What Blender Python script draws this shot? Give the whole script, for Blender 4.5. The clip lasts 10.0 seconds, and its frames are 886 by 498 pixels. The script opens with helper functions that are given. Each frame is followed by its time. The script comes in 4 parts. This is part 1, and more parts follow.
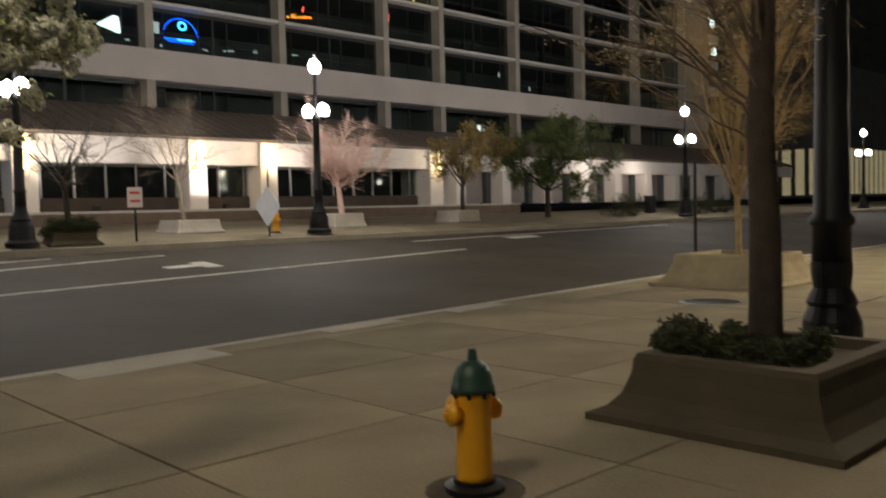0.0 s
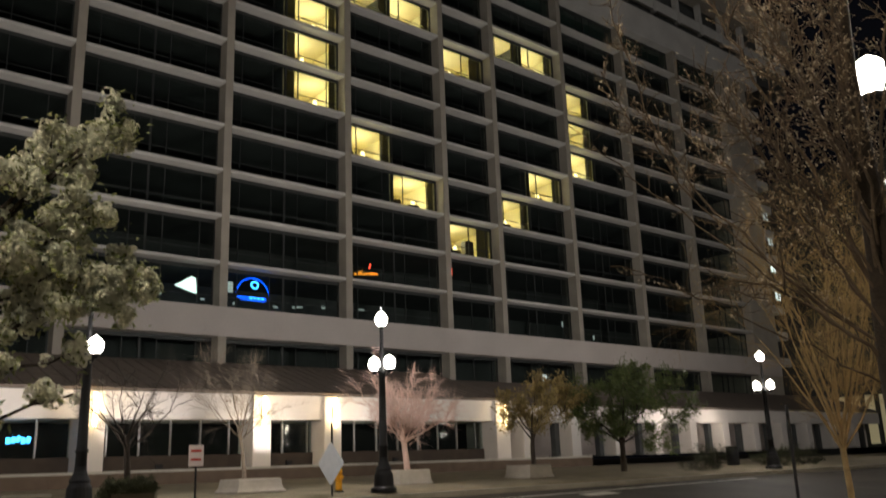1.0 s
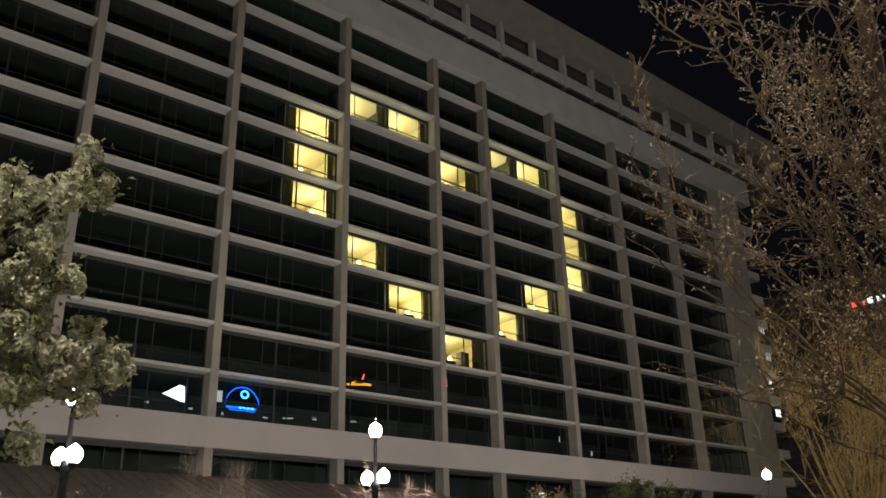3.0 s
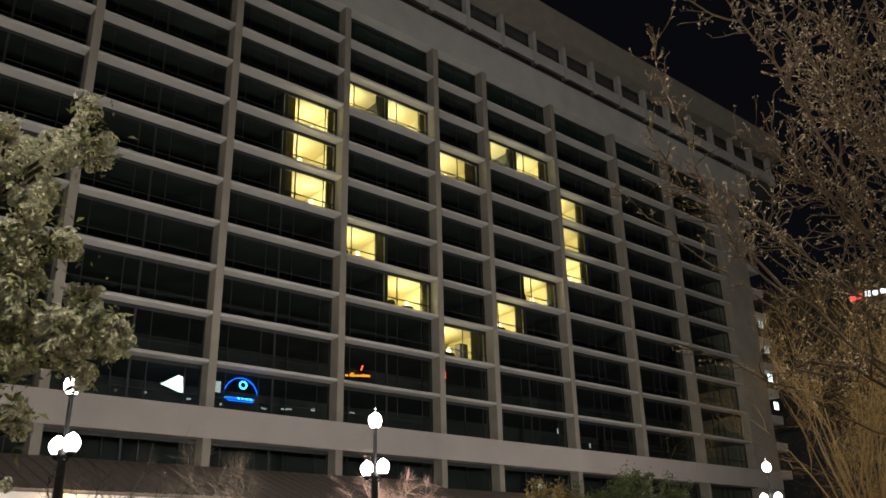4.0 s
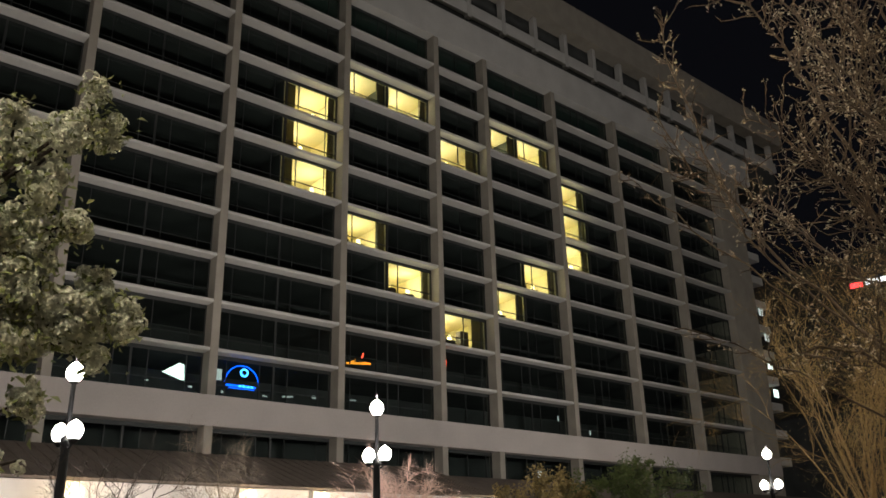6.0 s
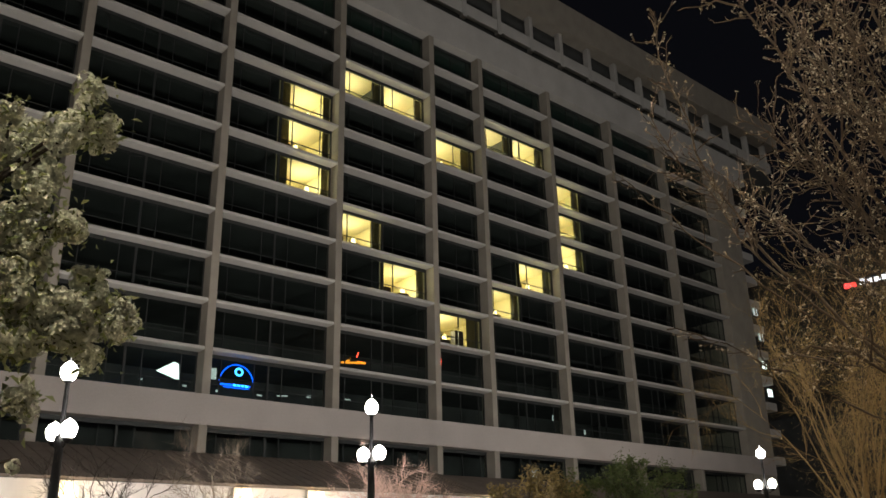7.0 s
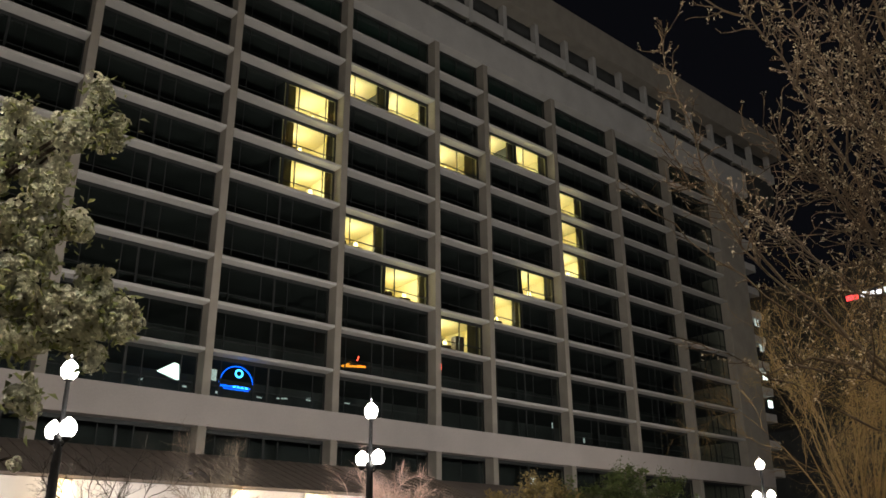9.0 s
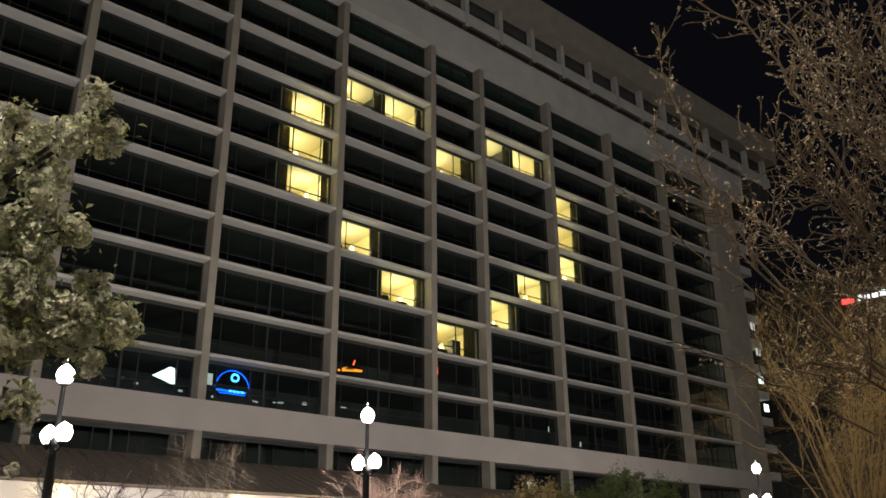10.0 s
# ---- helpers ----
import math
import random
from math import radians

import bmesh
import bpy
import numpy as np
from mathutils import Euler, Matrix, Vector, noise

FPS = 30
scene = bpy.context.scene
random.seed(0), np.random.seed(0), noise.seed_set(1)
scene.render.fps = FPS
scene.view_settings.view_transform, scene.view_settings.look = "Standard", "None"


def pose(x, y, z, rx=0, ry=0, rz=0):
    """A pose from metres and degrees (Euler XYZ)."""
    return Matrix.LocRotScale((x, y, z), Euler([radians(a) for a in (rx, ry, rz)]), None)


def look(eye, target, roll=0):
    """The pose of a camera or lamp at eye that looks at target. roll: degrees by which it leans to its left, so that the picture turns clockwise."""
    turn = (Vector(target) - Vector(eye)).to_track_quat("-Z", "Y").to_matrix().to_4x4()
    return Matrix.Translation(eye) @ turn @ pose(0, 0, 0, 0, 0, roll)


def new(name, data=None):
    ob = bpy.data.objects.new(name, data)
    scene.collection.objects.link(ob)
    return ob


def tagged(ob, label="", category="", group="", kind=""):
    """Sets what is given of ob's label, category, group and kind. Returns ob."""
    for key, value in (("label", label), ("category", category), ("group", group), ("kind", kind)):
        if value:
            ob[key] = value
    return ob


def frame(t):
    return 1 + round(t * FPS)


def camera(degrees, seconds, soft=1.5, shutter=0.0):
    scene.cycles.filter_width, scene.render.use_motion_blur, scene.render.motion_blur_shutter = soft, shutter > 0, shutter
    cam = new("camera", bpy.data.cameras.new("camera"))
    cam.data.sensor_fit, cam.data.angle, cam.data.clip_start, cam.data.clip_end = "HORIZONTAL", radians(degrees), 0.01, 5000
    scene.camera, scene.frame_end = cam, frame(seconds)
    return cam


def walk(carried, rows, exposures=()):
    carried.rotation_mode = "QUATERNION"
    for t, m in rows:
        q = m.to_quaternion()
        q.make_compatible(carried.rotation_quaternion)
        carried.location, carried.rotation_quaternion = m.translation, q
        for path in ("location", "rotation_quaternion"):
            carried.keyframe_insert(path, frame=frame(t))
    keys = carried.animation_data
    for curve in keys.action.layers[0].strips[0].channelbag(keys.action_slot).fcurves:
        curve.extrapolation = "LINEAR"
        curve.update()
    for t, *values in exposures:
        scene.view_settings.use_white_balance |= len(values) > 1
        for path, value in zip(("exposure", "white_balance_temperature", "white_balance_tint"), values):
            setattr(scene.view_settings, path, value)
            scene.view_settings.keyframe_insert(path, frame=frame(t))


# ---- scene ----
# Camera: a person steps forward on the pavement while tilting up from the street to the facade.
cam = camera(55.34, 10.0, soft=1.6, shutter=0.4)
# seconds, x, y, z, heading, tilt, lean
PATH = [
    (0.0, -0.634, -1.326, 1.534, -44.054, -2.748, -1.361),
    (0.2, -0.556, -1.195, 1.544, -42.231, -0.938, -1.906),
    (0.4, -0.479, -1.063, 1.554, -40.95, 2.64, -2.5),
    (0.5, -0.44, -0.997, 1.559, -41.09, 5.05, -2.65),
    (0.6, -0.418, -0.954, 1.567, -40.99, 7.38, -2.57),
    (0.8, -0.372, -0.869, 1.583, -40.640, 11.396, -1.971),
    (1.0, -0.327, -0.784, 1.598, -40.31, 14.26, -2.05),
    (1.3, -0.283, -0.705, 1.608, -39.860, 15.988, -1.934),
    (1.5, -0.254, -0.652, 1.615, -40.211, 17.51, -1.219),
    (2.0, -0.191, -0.49, 1.633, -41.518, 19.883, -1.338),
    (2.5, -0.132, -0.374, 1.621, -41.718, 21.56, -1.399),
    (3.0, -0.05, -0.251, 1.624, -40.973, 21.808, -1.577),
    (4.5, 0.043, 0.021, 1.606, -41.074, 20.956, -1.256),
    (5.0, 0.051, 0.029, 1.604, -40.668, 20.789, -1.106),
    (5.5, 0.032, 0.025, 1.604, -40.796, 20.595, -1.287),
    (7.0, 0.008, -0.003, 1.601, -41.403, 20.434, -1.422),
    (7.5, 0.009, -0.006, 1.602, -41.402, 20.544, -1.601),
    (8.0, 0.007, -0.009, 1.605, -41.22, 20.661, -1.501),
    (8.5, 0.007, -0.006, 1.6, -41.15, 20.576, -0.589),
    (9.0, -0.0, -0.001, 1.599, -41.248, 20.79, -0.368),
    (9.5, -0.003, 0.003, 1.599, -41.384, 21.02, -0.352),
    (10.0, -0.007, 0.004, 1.603, -41.523, 21.052, -0.48),
]


def seen_from(x, y, z, heading, tilt, lean):
    return pose(x, y, z, 0, 0, heading) @ pose(0, 0, 0, 90 + tilt) @ pose(0, 0, 0, 0, 0, lean)


# the film's own exposure dips a little while the view tilts up
walk(cam, [(r[0], seen_from(*r[1:])) for r in PATH], exposures=[(0.0, 0.0), (0.5, -0.14), (1.0, -0.2), (2.0, 0.02), (10.0, 0.06)])

# ---- world and light ----
world = bpy.data.worlds.new("night_sky")
scene.world = world
world.use_nodes = True
world.node_tree.nodes["Background"].inputs["Color"].default_value = (0.55, 0.58, 0.8, 1)
world.node_tree.nodes["Background"].inputs["Strength"].default_value = 0.0045
scene.view_settings.exposure = 0.0

STREET_WATTS = 660.0
NEAR_WATTS = 420.0
LAMP_COLOUR = (1.0, 0.935, 0.89)
ROOM_WATTS = 235.0
FILL_SPOT_WATTS = 5000.0
SCONCE_WATTS = 110.0
FLOOD_WATTS = 480.0
PORTICO_WATTS = 200.0


# an added low sun lamp behind the viewer's left shoulder brightens the facade
fill_sun = bpy.data.lights.new("fill_sun", "SUN")
fill_sun.energy, fill_sun.angle, fill_sun.color = 0.16, radians(6), (1.0, 0.94, 0.87)
new("fill_sun", fill_sun).matrix_basis = look((-0.45, -0.85, 0.34), (0, 0, 0))


def bulb(name, at, watts, colour, radius=0.15):
    data = bpy.data.lights.new(name, "POINT")
    data.energy, data.color, data.shadow_soft_size = watts, colour, radius
    ob = new(name, data)
    ob.location = at
    return ob


# ---- materials ----
def material(name, colour, rough=0.8, metal=0.0, scale=8.0, vary=0.18, bump=0.15, fine=60.0, spots=0.0):
    """Base colour broken up at two scales, with fine relief."""
    m = bpy.data.materials.new(name)
    m.use_nodes = True
    n, l = m.node_tree.nodes, m.node_tree.links
    p = n["Principled BSDF"]
    p.inputs["Roughness"].default_value, p.inputs["Metallic"].default_value = rough, metal
    co = n.new("ShaderNodeTexCoord")
    big, small = n.new("ShaderNodeTexNoise"), n.new("ShaderNodeTexNoise")
    big.inputs["Scale"].default_value, small.inputs["Scale"].default_value = scale, fine
    big.inputs["Detail"].default_value, small.inputs["Detail"].default_value = 4, 3
    info = n.new("ShaderNodeObjectInfo")
    mix = n.new("ShaderNodeMath")
    mix.operation = "ADD"
    mul = n.new("ShaderNodeMath")
    mul.operation, mul.inputs[1].default_value = "MULTIPLY", 0.45
    l.new(co.outputs["Object"], big.inputs["Vector"]), l.new(co.outputs["Object"], small.inputs["Vector"])
    l.new(small.outputs["Fac"], mul.inputs[0]), l.new(big.outputs["Fac"], mix.inputs[0]), l.new(mul.outputs[0], mix.inputs[1])
    rnd = n.new("ShaderNodeMath")
    rnd.operation, rnd.inputs[1].default_value, rnd.inputs[2].default_value = "MULTIPLY_ADD", 0.25, -0.125
    l.new(info.outputs["Random"], rnd.inputs[0])
    tot = n.new("ShaderNodeMath")
    tot.operation = "ADD"
    l.new(mix.outputs[0], tot.inputs[0]), l.new(rnd.outputs[0], tot.inputs[1])
    ramp = n.new("ShaderNodeValToRGB")
    ramp.color_ramp.elements[0].position, ramp.color_ramp.elements[1].position = 0.4, 1.05
    lo, hi = [c * (1 - vary) for c in colour], [min(1.0, c * (1 + vary)) for c in colour]
    ramp.color_ramp.elements[0].color, ramp.color_ramp.elements[1].color = (*lo, 1), (*hi, 1)
    l.new(tot.outputs[0], ramp.inputs[0]), l.new(ramp.outputs[0], p.inputs["Base Color"])
    if bump:
        b = n.new("ShaderNodeBump")
        b.inputs["Strength"].default_value, b.inputs["Distance"].default_value = bump, 0.02
        l.new(small.outputs["Fac"], b.inputs["Height"]), l.new(b.outputs[0], p.inputs["Normal"])
    return m


def glowing(name, colour, strength):
    m = bpy.data.materials.new(name)
    m.use_nodes = True
    p = m.node_tree.nodes["Principled BSDF"]
    p.inputs["Base Color"].default_value = (*[c * 0.8 for c in colour], 1)
    p.inputs["Emission Color"].default_value, p.inputs["Emission Strength"].default_value = (*colour, 1), strength
    return m


def window_glass(name, tint, gloss=0.35):
    m = bpy.data.materials.new(name)
    m.use_nodes = True
    n, l = m.node_tree.nodes, m.node_tree.links
    n.remove(n["Principled BSDF"])
    clear, shine, mix, fres = (n.new("ShaderNodeBsdfTransparent"), n.new("ShaderNodeBsdfGlossy"), n.new("ShaderNodeMixShader"),
                               n.new("ShaderNodeLayerWeight"))
    power, scale = n.new("ShaderNodeMath"), n.new("ShaderNodeMath")
    power.operation, power.inputs[1].default_value = "POWER", 4.0
    scale.operation, scale.inputs[1].default_value, scale.inputs[2].default_value = "MULTIPLY_ADD", 0.9, 0.018
    clear.inputs["Color"].default_value = (*tint, 1)
    shine.inputs["Roughness"].default_value = 0.03
    l.new(fres.outputs["Facing"], power.inputs[0]), l.new(power.outputs[0], scale.inputs[0])
    l.new(scale.outputs[0], mix.inputs[0]), l.new(clear.outputs[0], mix.inputs[1]), l.new(shine.outputs[0], mix.inputs[2])
    l.new(mix.outputs[0], n["Material Output"].inputs["Surface"])
    return m


CONCRETE = material("precast_concrete", (0.57, 0.56, 0.535), 0.85, scale=0.35, vary=0.14, fine=9, bump=0.1)
# darker, browner than beams; weaker light on columns and roof put into colour
COLUMN = material("darkened_brown_grey", (0.36, 0.33, 0.28), 0.9, scale=0.6, vary=0.16, fine=14, bump=0.2)
# pinkish tint of the street lamps' light is put into the band's colour
BAND = material("lamp_tinted_concrete_band", (0.51, 0.465, 0.435), 0.8, scale=0.3, vary=0.10, fine=7, bump=0.08)
WHITE = material("white_stucco", (0.74, 0.70, 0.66), 0.85, scale=0.8, vary=0.08, fine=20)
SHINGLE = material("brown_roof_metal", (0.18, 0.145, 0.12), 0.7, scale=1.2, vary=0.2, fine=14)
MULLION = material("dark_aluminium", (0.06, 0.065, 0.065), 0.45, 0.6, scale=3, vary=0.1, bump=0)
# near-black grey carries the darkness of unlit rooms and far walls in its colour
DARK = material("darkened_grey", (0.075, 0.08, 0.08), 0.9, scale=0.5, vary=0.3, bump=0)
TEAL = material("dark_green_panel", (0.035, 0.06, 0.052), 0.35, scale=0.4, vary=0.2, bump=0)
GLASS = window_glass("clear_window_glass", (0.82, 0.86, 0.84))
SIDEWALK = material("concrete_pavement", (0.28, 0.236, 0.158), 0.9, scale=0.8, vary=0.34, fine=40, bump=0.3)
ASPHALT = material("asphalt", (0.076, 0.062, 0.046), 0.75, scale=0.35, vary=0.4, fine=120, bump=0.4)
PALEPLANTER = material("pale_cast_concrete", (0.42, 0.38, 0.32), 0.9, scale=3, vary=0.15, fine=50, bump=0.3)
TANPLANTER = material("tan_cast_concrete", (0.40, 0.335, 0.215), 0.9, scale=3, vary=0.2, fine=50, bump=0.3)
KERB = material("kerb_concrete", (0.52, 0.49, 0.42), 0.9, scale=1.5, vary=0.2, fine=40)
PAINTLINE = material("worn_road_paint", (0.72, 0.70, 0.63), 0.8, scale=3, vary=0.25, fine=30)
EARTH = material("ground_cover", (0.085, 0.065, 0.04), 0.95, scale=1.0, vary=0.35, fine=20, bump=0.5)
RETAIN = material("brown_brick_wall", (0.17, 0.12, 0.085), 0.9, scale=1.5, vary=0.2, fine=18)
# darkened to put the near planter's shade into the colour
PLANTER = material("darkened_aggregate", (0.075, 0.06, 0.036), 0.9, scale=3, vary=0.2, fine=70, bump=0.4)
BARK = material("bark", (0.055, 0.042, 0.032), 0.95, scale=7, vary=0.35, fine=50, bump=0.8)
TWIG = material("twig_bark", (0.33, 0.24, 0.155), 0.9, scale=9, vary=0.3, fine=60)
BOUGH = material("bough_bark", (0.16, 0.12, 0.085), 0.95, scale=7, vary=0.35, fine=50, bump=0.6)
GOLDTWIG = material("golden_twig", (0.46, 0.33, 0.17), 0.9, scale=9, vary=0.3, fine=60)
GOLDLEAF = material("golden_bud_leaf", (0.50, 0.40, 0.15), 0.6, scale=3, vary=0.3, fine=40, bump=0)
# RETAIN's brick darkened: shade on the sill wall is put into the colour
SHADEDBRICK = material("shaded_brown_brick", (0.06, 0.045, 0.035), 0.9, scale=1.5, vary=0.2, fine=18)
PALETWIG = material("pale_twig", (0.33, 0.27, 0.21), 0.9, scale=9, vary=0.25, fine=60)
# lamp light on the far tree's twigs is put into this bright pink
LITPINKTWIG = material("lamplit_pink_twig", (0.62, 0.43, 0.36), 0.9, scale=9, vary=0.25, fine=60)
BUD = material("pale_buds", (0.72, 0.62, 0.46), 0.7, scale=30, vary=0.3, fine=80, bump=0)
BLOSSOM = material("white_blossom", (0.86, 0.86, 0.73), 0.75, scale=20, vary=0.2, fine=80, bump=0)
LEAF = material("young_leaf", (0.27, 0.30, 0.12), 0.6, scale=20, vary=0.3, fine=60, bump=0)
GREENLEAF = material("green_leaf", (0.15, 0.20, 0.055), 0.6, scale=3, vary=0.3, fine=40, bump=0)
OLIVELEAF = material("olive_leaf", (0.33, 0.25, 0.10), 0.6, scale=3, vary=0.3, fine=40, bump=0)
SHRUB = material("dark_shrub", (0.05, 0.055, 0.022), 0.8, scale=5, vary=0.4, fine=40, bump=0)
IRON = material("black_cast_iron", (0.012, 0.012, 0.014), 0.5, 0.3, scale=12, vary=0.2, fine=60, bump=0.1)
YELLOW = material("yellow_hydrant_paint", (0.80, 0.38, 0.012), 0.42, scale=9, vary=0.12, fine=60, bump=0.1)
GREENCAP = material("dark_green_paint", (0.02, 0.055, 0.04), 0.4, scale=9, vary=0.2, fine=60, bump=0.1)
STEEL = material("galvanised_steel", (0.30, 0.30, 0.29), 0.5, 0.7, scale=10, vary=0.15, bump=0)
SIGNBACK = material("bare_aluminium_sheet", (0.66, 0.69, 0.73), 0.5, 0.0, scale=5, vary=0.1, bump=0)
ROOMWALL = material("cream_room_wall", (0.80, 0.72, 0.45), 0.9, scale=1, vary=0.08, bump=0)
CURTAIN = material("drawn_curtain", (0.22, 0.19, 0.10), 0.95, scale=3, vary=0.25, fine=30, bump=0)
FURNITURE = material("dark_furniture", (0.05, 0.032, 0.02), 0.6, scale=6, vary=0.2, bump=0)
SHUTTER = material("roller_shutter", (0.50, 0.45, 0.42), 0.6, scale=1, vary=0.1, fine=12)
GLOBE = glowing("lamp_globe_glow", (1.0, 0.93, 0.82), 30.0)
WARMGLOBE = glowing("sconce_glow", (1.0, 0.72, 0.30), 14.0)
SHADE = glowing("table_lamp_glow", (1.0, 0.82, 0.40), 5.0)
NEON = glowing("blue_neon_reflection", (0.0, 0.10, 1.0), 4.0)
CYAN = glowing("cyan_neon_reflection", (0.05, 0.45, 1.0), 5.0)
REDGLOW = glowing("red_light", (1.0, 0.08, 0.04), 4.0)
ORANGE = glowing("orange_neon_reflection", (1.0, 0.36, 0.03), 1.4)
COLDWHITE = glowing("cold_white_light", (0.78, 0.95, 0.9), 2.2)
SOFTWHITE = glowing("pale_light", (0.75, 0.88, 0.85), 0.5)
FARWIN = glowing("far_lit_window", (0.9, 0.78, 0.45), 0.2)
SIGNWHITE = glowing("white_sign_light", (0.9, 0.95, 1.0), 2.0)
SIGNRED = glowing("red_sign_light", (1.0, 0.06, 0.06), 2.5)
SIGNPALE = material("pale_sign_sheet", (0.66, 0.56, 0.52), 0.5, scale=5, vary=0.1, bump=0)
# near-black colour stands in for the darkness inside the unlit shops
BLACKROOM = material("painted_dark_shop", (0.02, 0.02, 0.021), 0.9, scale=0.5, vary=0.3, bump=0)
RED = material("red_paint", (0.5, 0.03, 0.02), 0.5, scale=5, vary=0.1, bump=0)


# ---- mesh helpers ----
def mesh_of(name, bm, mat):
    me = bpy.data.meshes.new(name)
    bm.to_mesh(me)
    bm.free()
    me.materials.append(mat)
    return me


def add_box(bm, x0, x1, y0, y1, z0, z1):
    v = [bm.verts.new((x, y, z)) for z in (z0, z1) for y in (y0, y1) for x in (x0, x1)]
    for f in ((0, 2, 3, 1), (4, 5, 7, 6), (0, 1, 5, 4), (2, 6, 7, 3), (0, 4, 6, 2), (1, 3, 7, 5)):
        bm.faces.new([v[i] for i in f])
    return v


def box(x0, x1, y0, y1, z0, z1, bevel=0.0):
    bm = bmesh.new()
    add_box(bm, x0, x1, y0, y1, z0, z1)
    if bevel:
        bmesh.ops.bevel(bm, geom=list(bm.edges), offset=bevel, segments=2, affect="EDGES")
    return bm


def lathe(profile, sides=20, square=False):
    """A turned body from (radius, height) pairs."""
    bm = bmesh.new()
    rings = []
    for r, z in profile:
        rings.append([bm.verts.new((max(r, 1e-4) * math.cos(2 * math.pi * i / sides), max(r, 1e-4) * math.sin(2 * math.pi * i / sides), z))
                      for i in range(sides)])
    for a, b in zip(rings, rings[1:]):
        for i in range(sides):
            bm.faces.new((a[i], a[(i + 1) % sides], b[(i + 1) % sides], b[i]))
    bm.faces.new(rings[0][::-1]), bm.faces.new(rings[-1])
    if not square:
        for f in bm.faces:
            f.smooth = len(f.verts) == 4
    return bm


def thing(name, at=(0, 0, 0), label="", category="", group="", kind=""):
    ob = new(name)
    ob.location = at
    return tagged(ob, label, category, group, kind)


def part(name, bm, mat, parent, label="", at=None):
    me = bm if isinstance(bm, bpy.types.Mesh) else mesh_of(name, bm, mat)
    ob = new(name, me)
    ob.parent = parent
    if at is not None:
        ob.matrix_basis = at
    return tagged(ob, label)


def solid(name, bm, mat, label="", category="", kind="", group="", at=None):
    ob = new(name, mesh_of(name, bm, mat))
    if at is not None:
        ob.matrix_basis = at
    return tagged(ob, label, category, group, kind)


def move(x, y, z):
    return Matrix.Translation((x, y, z))


# ---- ground: pavement, road climbing gently to the far side ----
def near_kerb(x):
    return 7.35 + 0.07 * min(max(x, -10.0), 18.0)


FAR_KERB = 20.25


def sheet(name, x0, x1, rows, mat, step=4.0, label="", kind="structure"):
    """A strip of ground: rows of (y or function of x, z)."""
    bm = bmesh.new()
    n = int((x1 - x0) / step)
    grid = []
    for y, z in rows:
        grid.append([bm.verts.new((x0 + (x1 - x0) * i / n, y(x0 + (x1 - x0) * i / n) if callable(y) else y, z)) for i in range(n + 1)])
    for a, b in zip(grid, grid[1:]):
        for i in range(n):
            bm.faces.new((a[i], a[i + 1], b[i + 1], b[i]))
    return solid(name, bm, mat, label, kind=kind)


sheet("ground", -700, 900, [(-900, -0.25), (-40, -0.22), (8, -0.22), (20, 0.1), (38, 0.8), (60, 0.8), (1500, 0.8)], EARTH, 50,
      "dark bare ground under the street")
def road_z(y):
    """Height of the asphalt between the kerbs."""
    marks = [(7.4, -0.14), (12.0, 0.02), (15.5, 0.22), (18.0, 0.42), (FAR_KERB, 0.6)]
    for (a, za), (b, zb) in zip(marks, marks[1:]):
        if y <= b:
            return za + (zb - za) * (max(y, a) - a) / (b - a)
    return marks[-1][1]


sheet("road", -200, 300, [(near_kerb, -0.14), (12.0, 0.02), (15.5, 0.22), (18.0, 0.42), (FAR_KERB, 0.6)], ASPHALT, 4,
      "worn dark asphalt road, patched, with pale lines")
pave = sheet("pavement", -200, 300, [(-60, -0.012), (lambda x: near_kerb(x) - 0.18, -0.012)], SIDEWALK, 4, "pale concrete pavement slabs with joints")
sheet("pavement_far", -200, 300, [(FAR_KERB + 0.16, 0.755), (21.0, 0.86), (24.5, 0.98), (40.0, 1.1)], SIDEWALK, 6,
      "light concrete pavement across the road")
sheet("terrace", -200, 300, [(40.3, 1.76), (54, 1.8)], SIDEWALK, 10, "raised concrete terrace in front of the building")


def kerb_run(name, yfun, z0, z1, label):
    bm = bmesh.new()
    for i in range(-30, 60):
        x0, x1 = i * 3.0 + 0.006, i * 3.0 + 2.994
        v = add_box(bm, x0, x1, 0, 0.18, z0, z1)
        for q in v:
            q.co.y += yfun(q.co.x) - (0.18 if yfun is near_kerb else 0)
    return solid(name, bm, KERB, label, kind="structure")


kerb_run("kerb_near", near_kerb, -0.3, 0.0, "pale worn concrete kerb along the pavement")
kerb_run("kerb_far", lambda x: FAR_KERB, 0.2, 0.76, "pale concrete kerb across the road")


def painted_line(name, xa, ya, xb, yb, width, label="long worn white line painted on asphalt"):
    """A thin coat of paint that follows the road's fall."""
    bm = bmesh.new()
    n = max(2, int(abs(xb - xa) / 1.5))
    rings = []
    for j in range(n + 1):
        f = j / n
        x, y = xa + (xb - xa) * f, ya + (yb - ya) * f
        rings.append([bm.verts.new((x, y + d, road_z(y + d) + h)) for d, h in ((-width / 2, 0.001), (-width / 2, 0.008), (width / 2, 0.008), (width / 2, 0.001))])
    for a, b in zip(rings, rings[1:]):
        for q in range(4):
            bm.faces.new((a[q], b[q], b[(q + 1) % 4], a[(q + 1) % 4]))
    bm.faces.new(rings[0]), bm.faces.new(rings[-1][::-1])
    bmesh.ops.recalc_face_normals(bm, faces=list(bm.faces))
    return solid(name, bm, PAINTLINE, label, "road marking", "structure")


painted_line("road_line_1", -14.0, 12.6, 17.5, 16.45, 0.12)
painted_line("road_line_2", -4.0, 16.2, 9.2, 19.05, 0.10)
painted_line("road_line_3", -2.0, 18.5, 6.6, 19.6, 0.10)
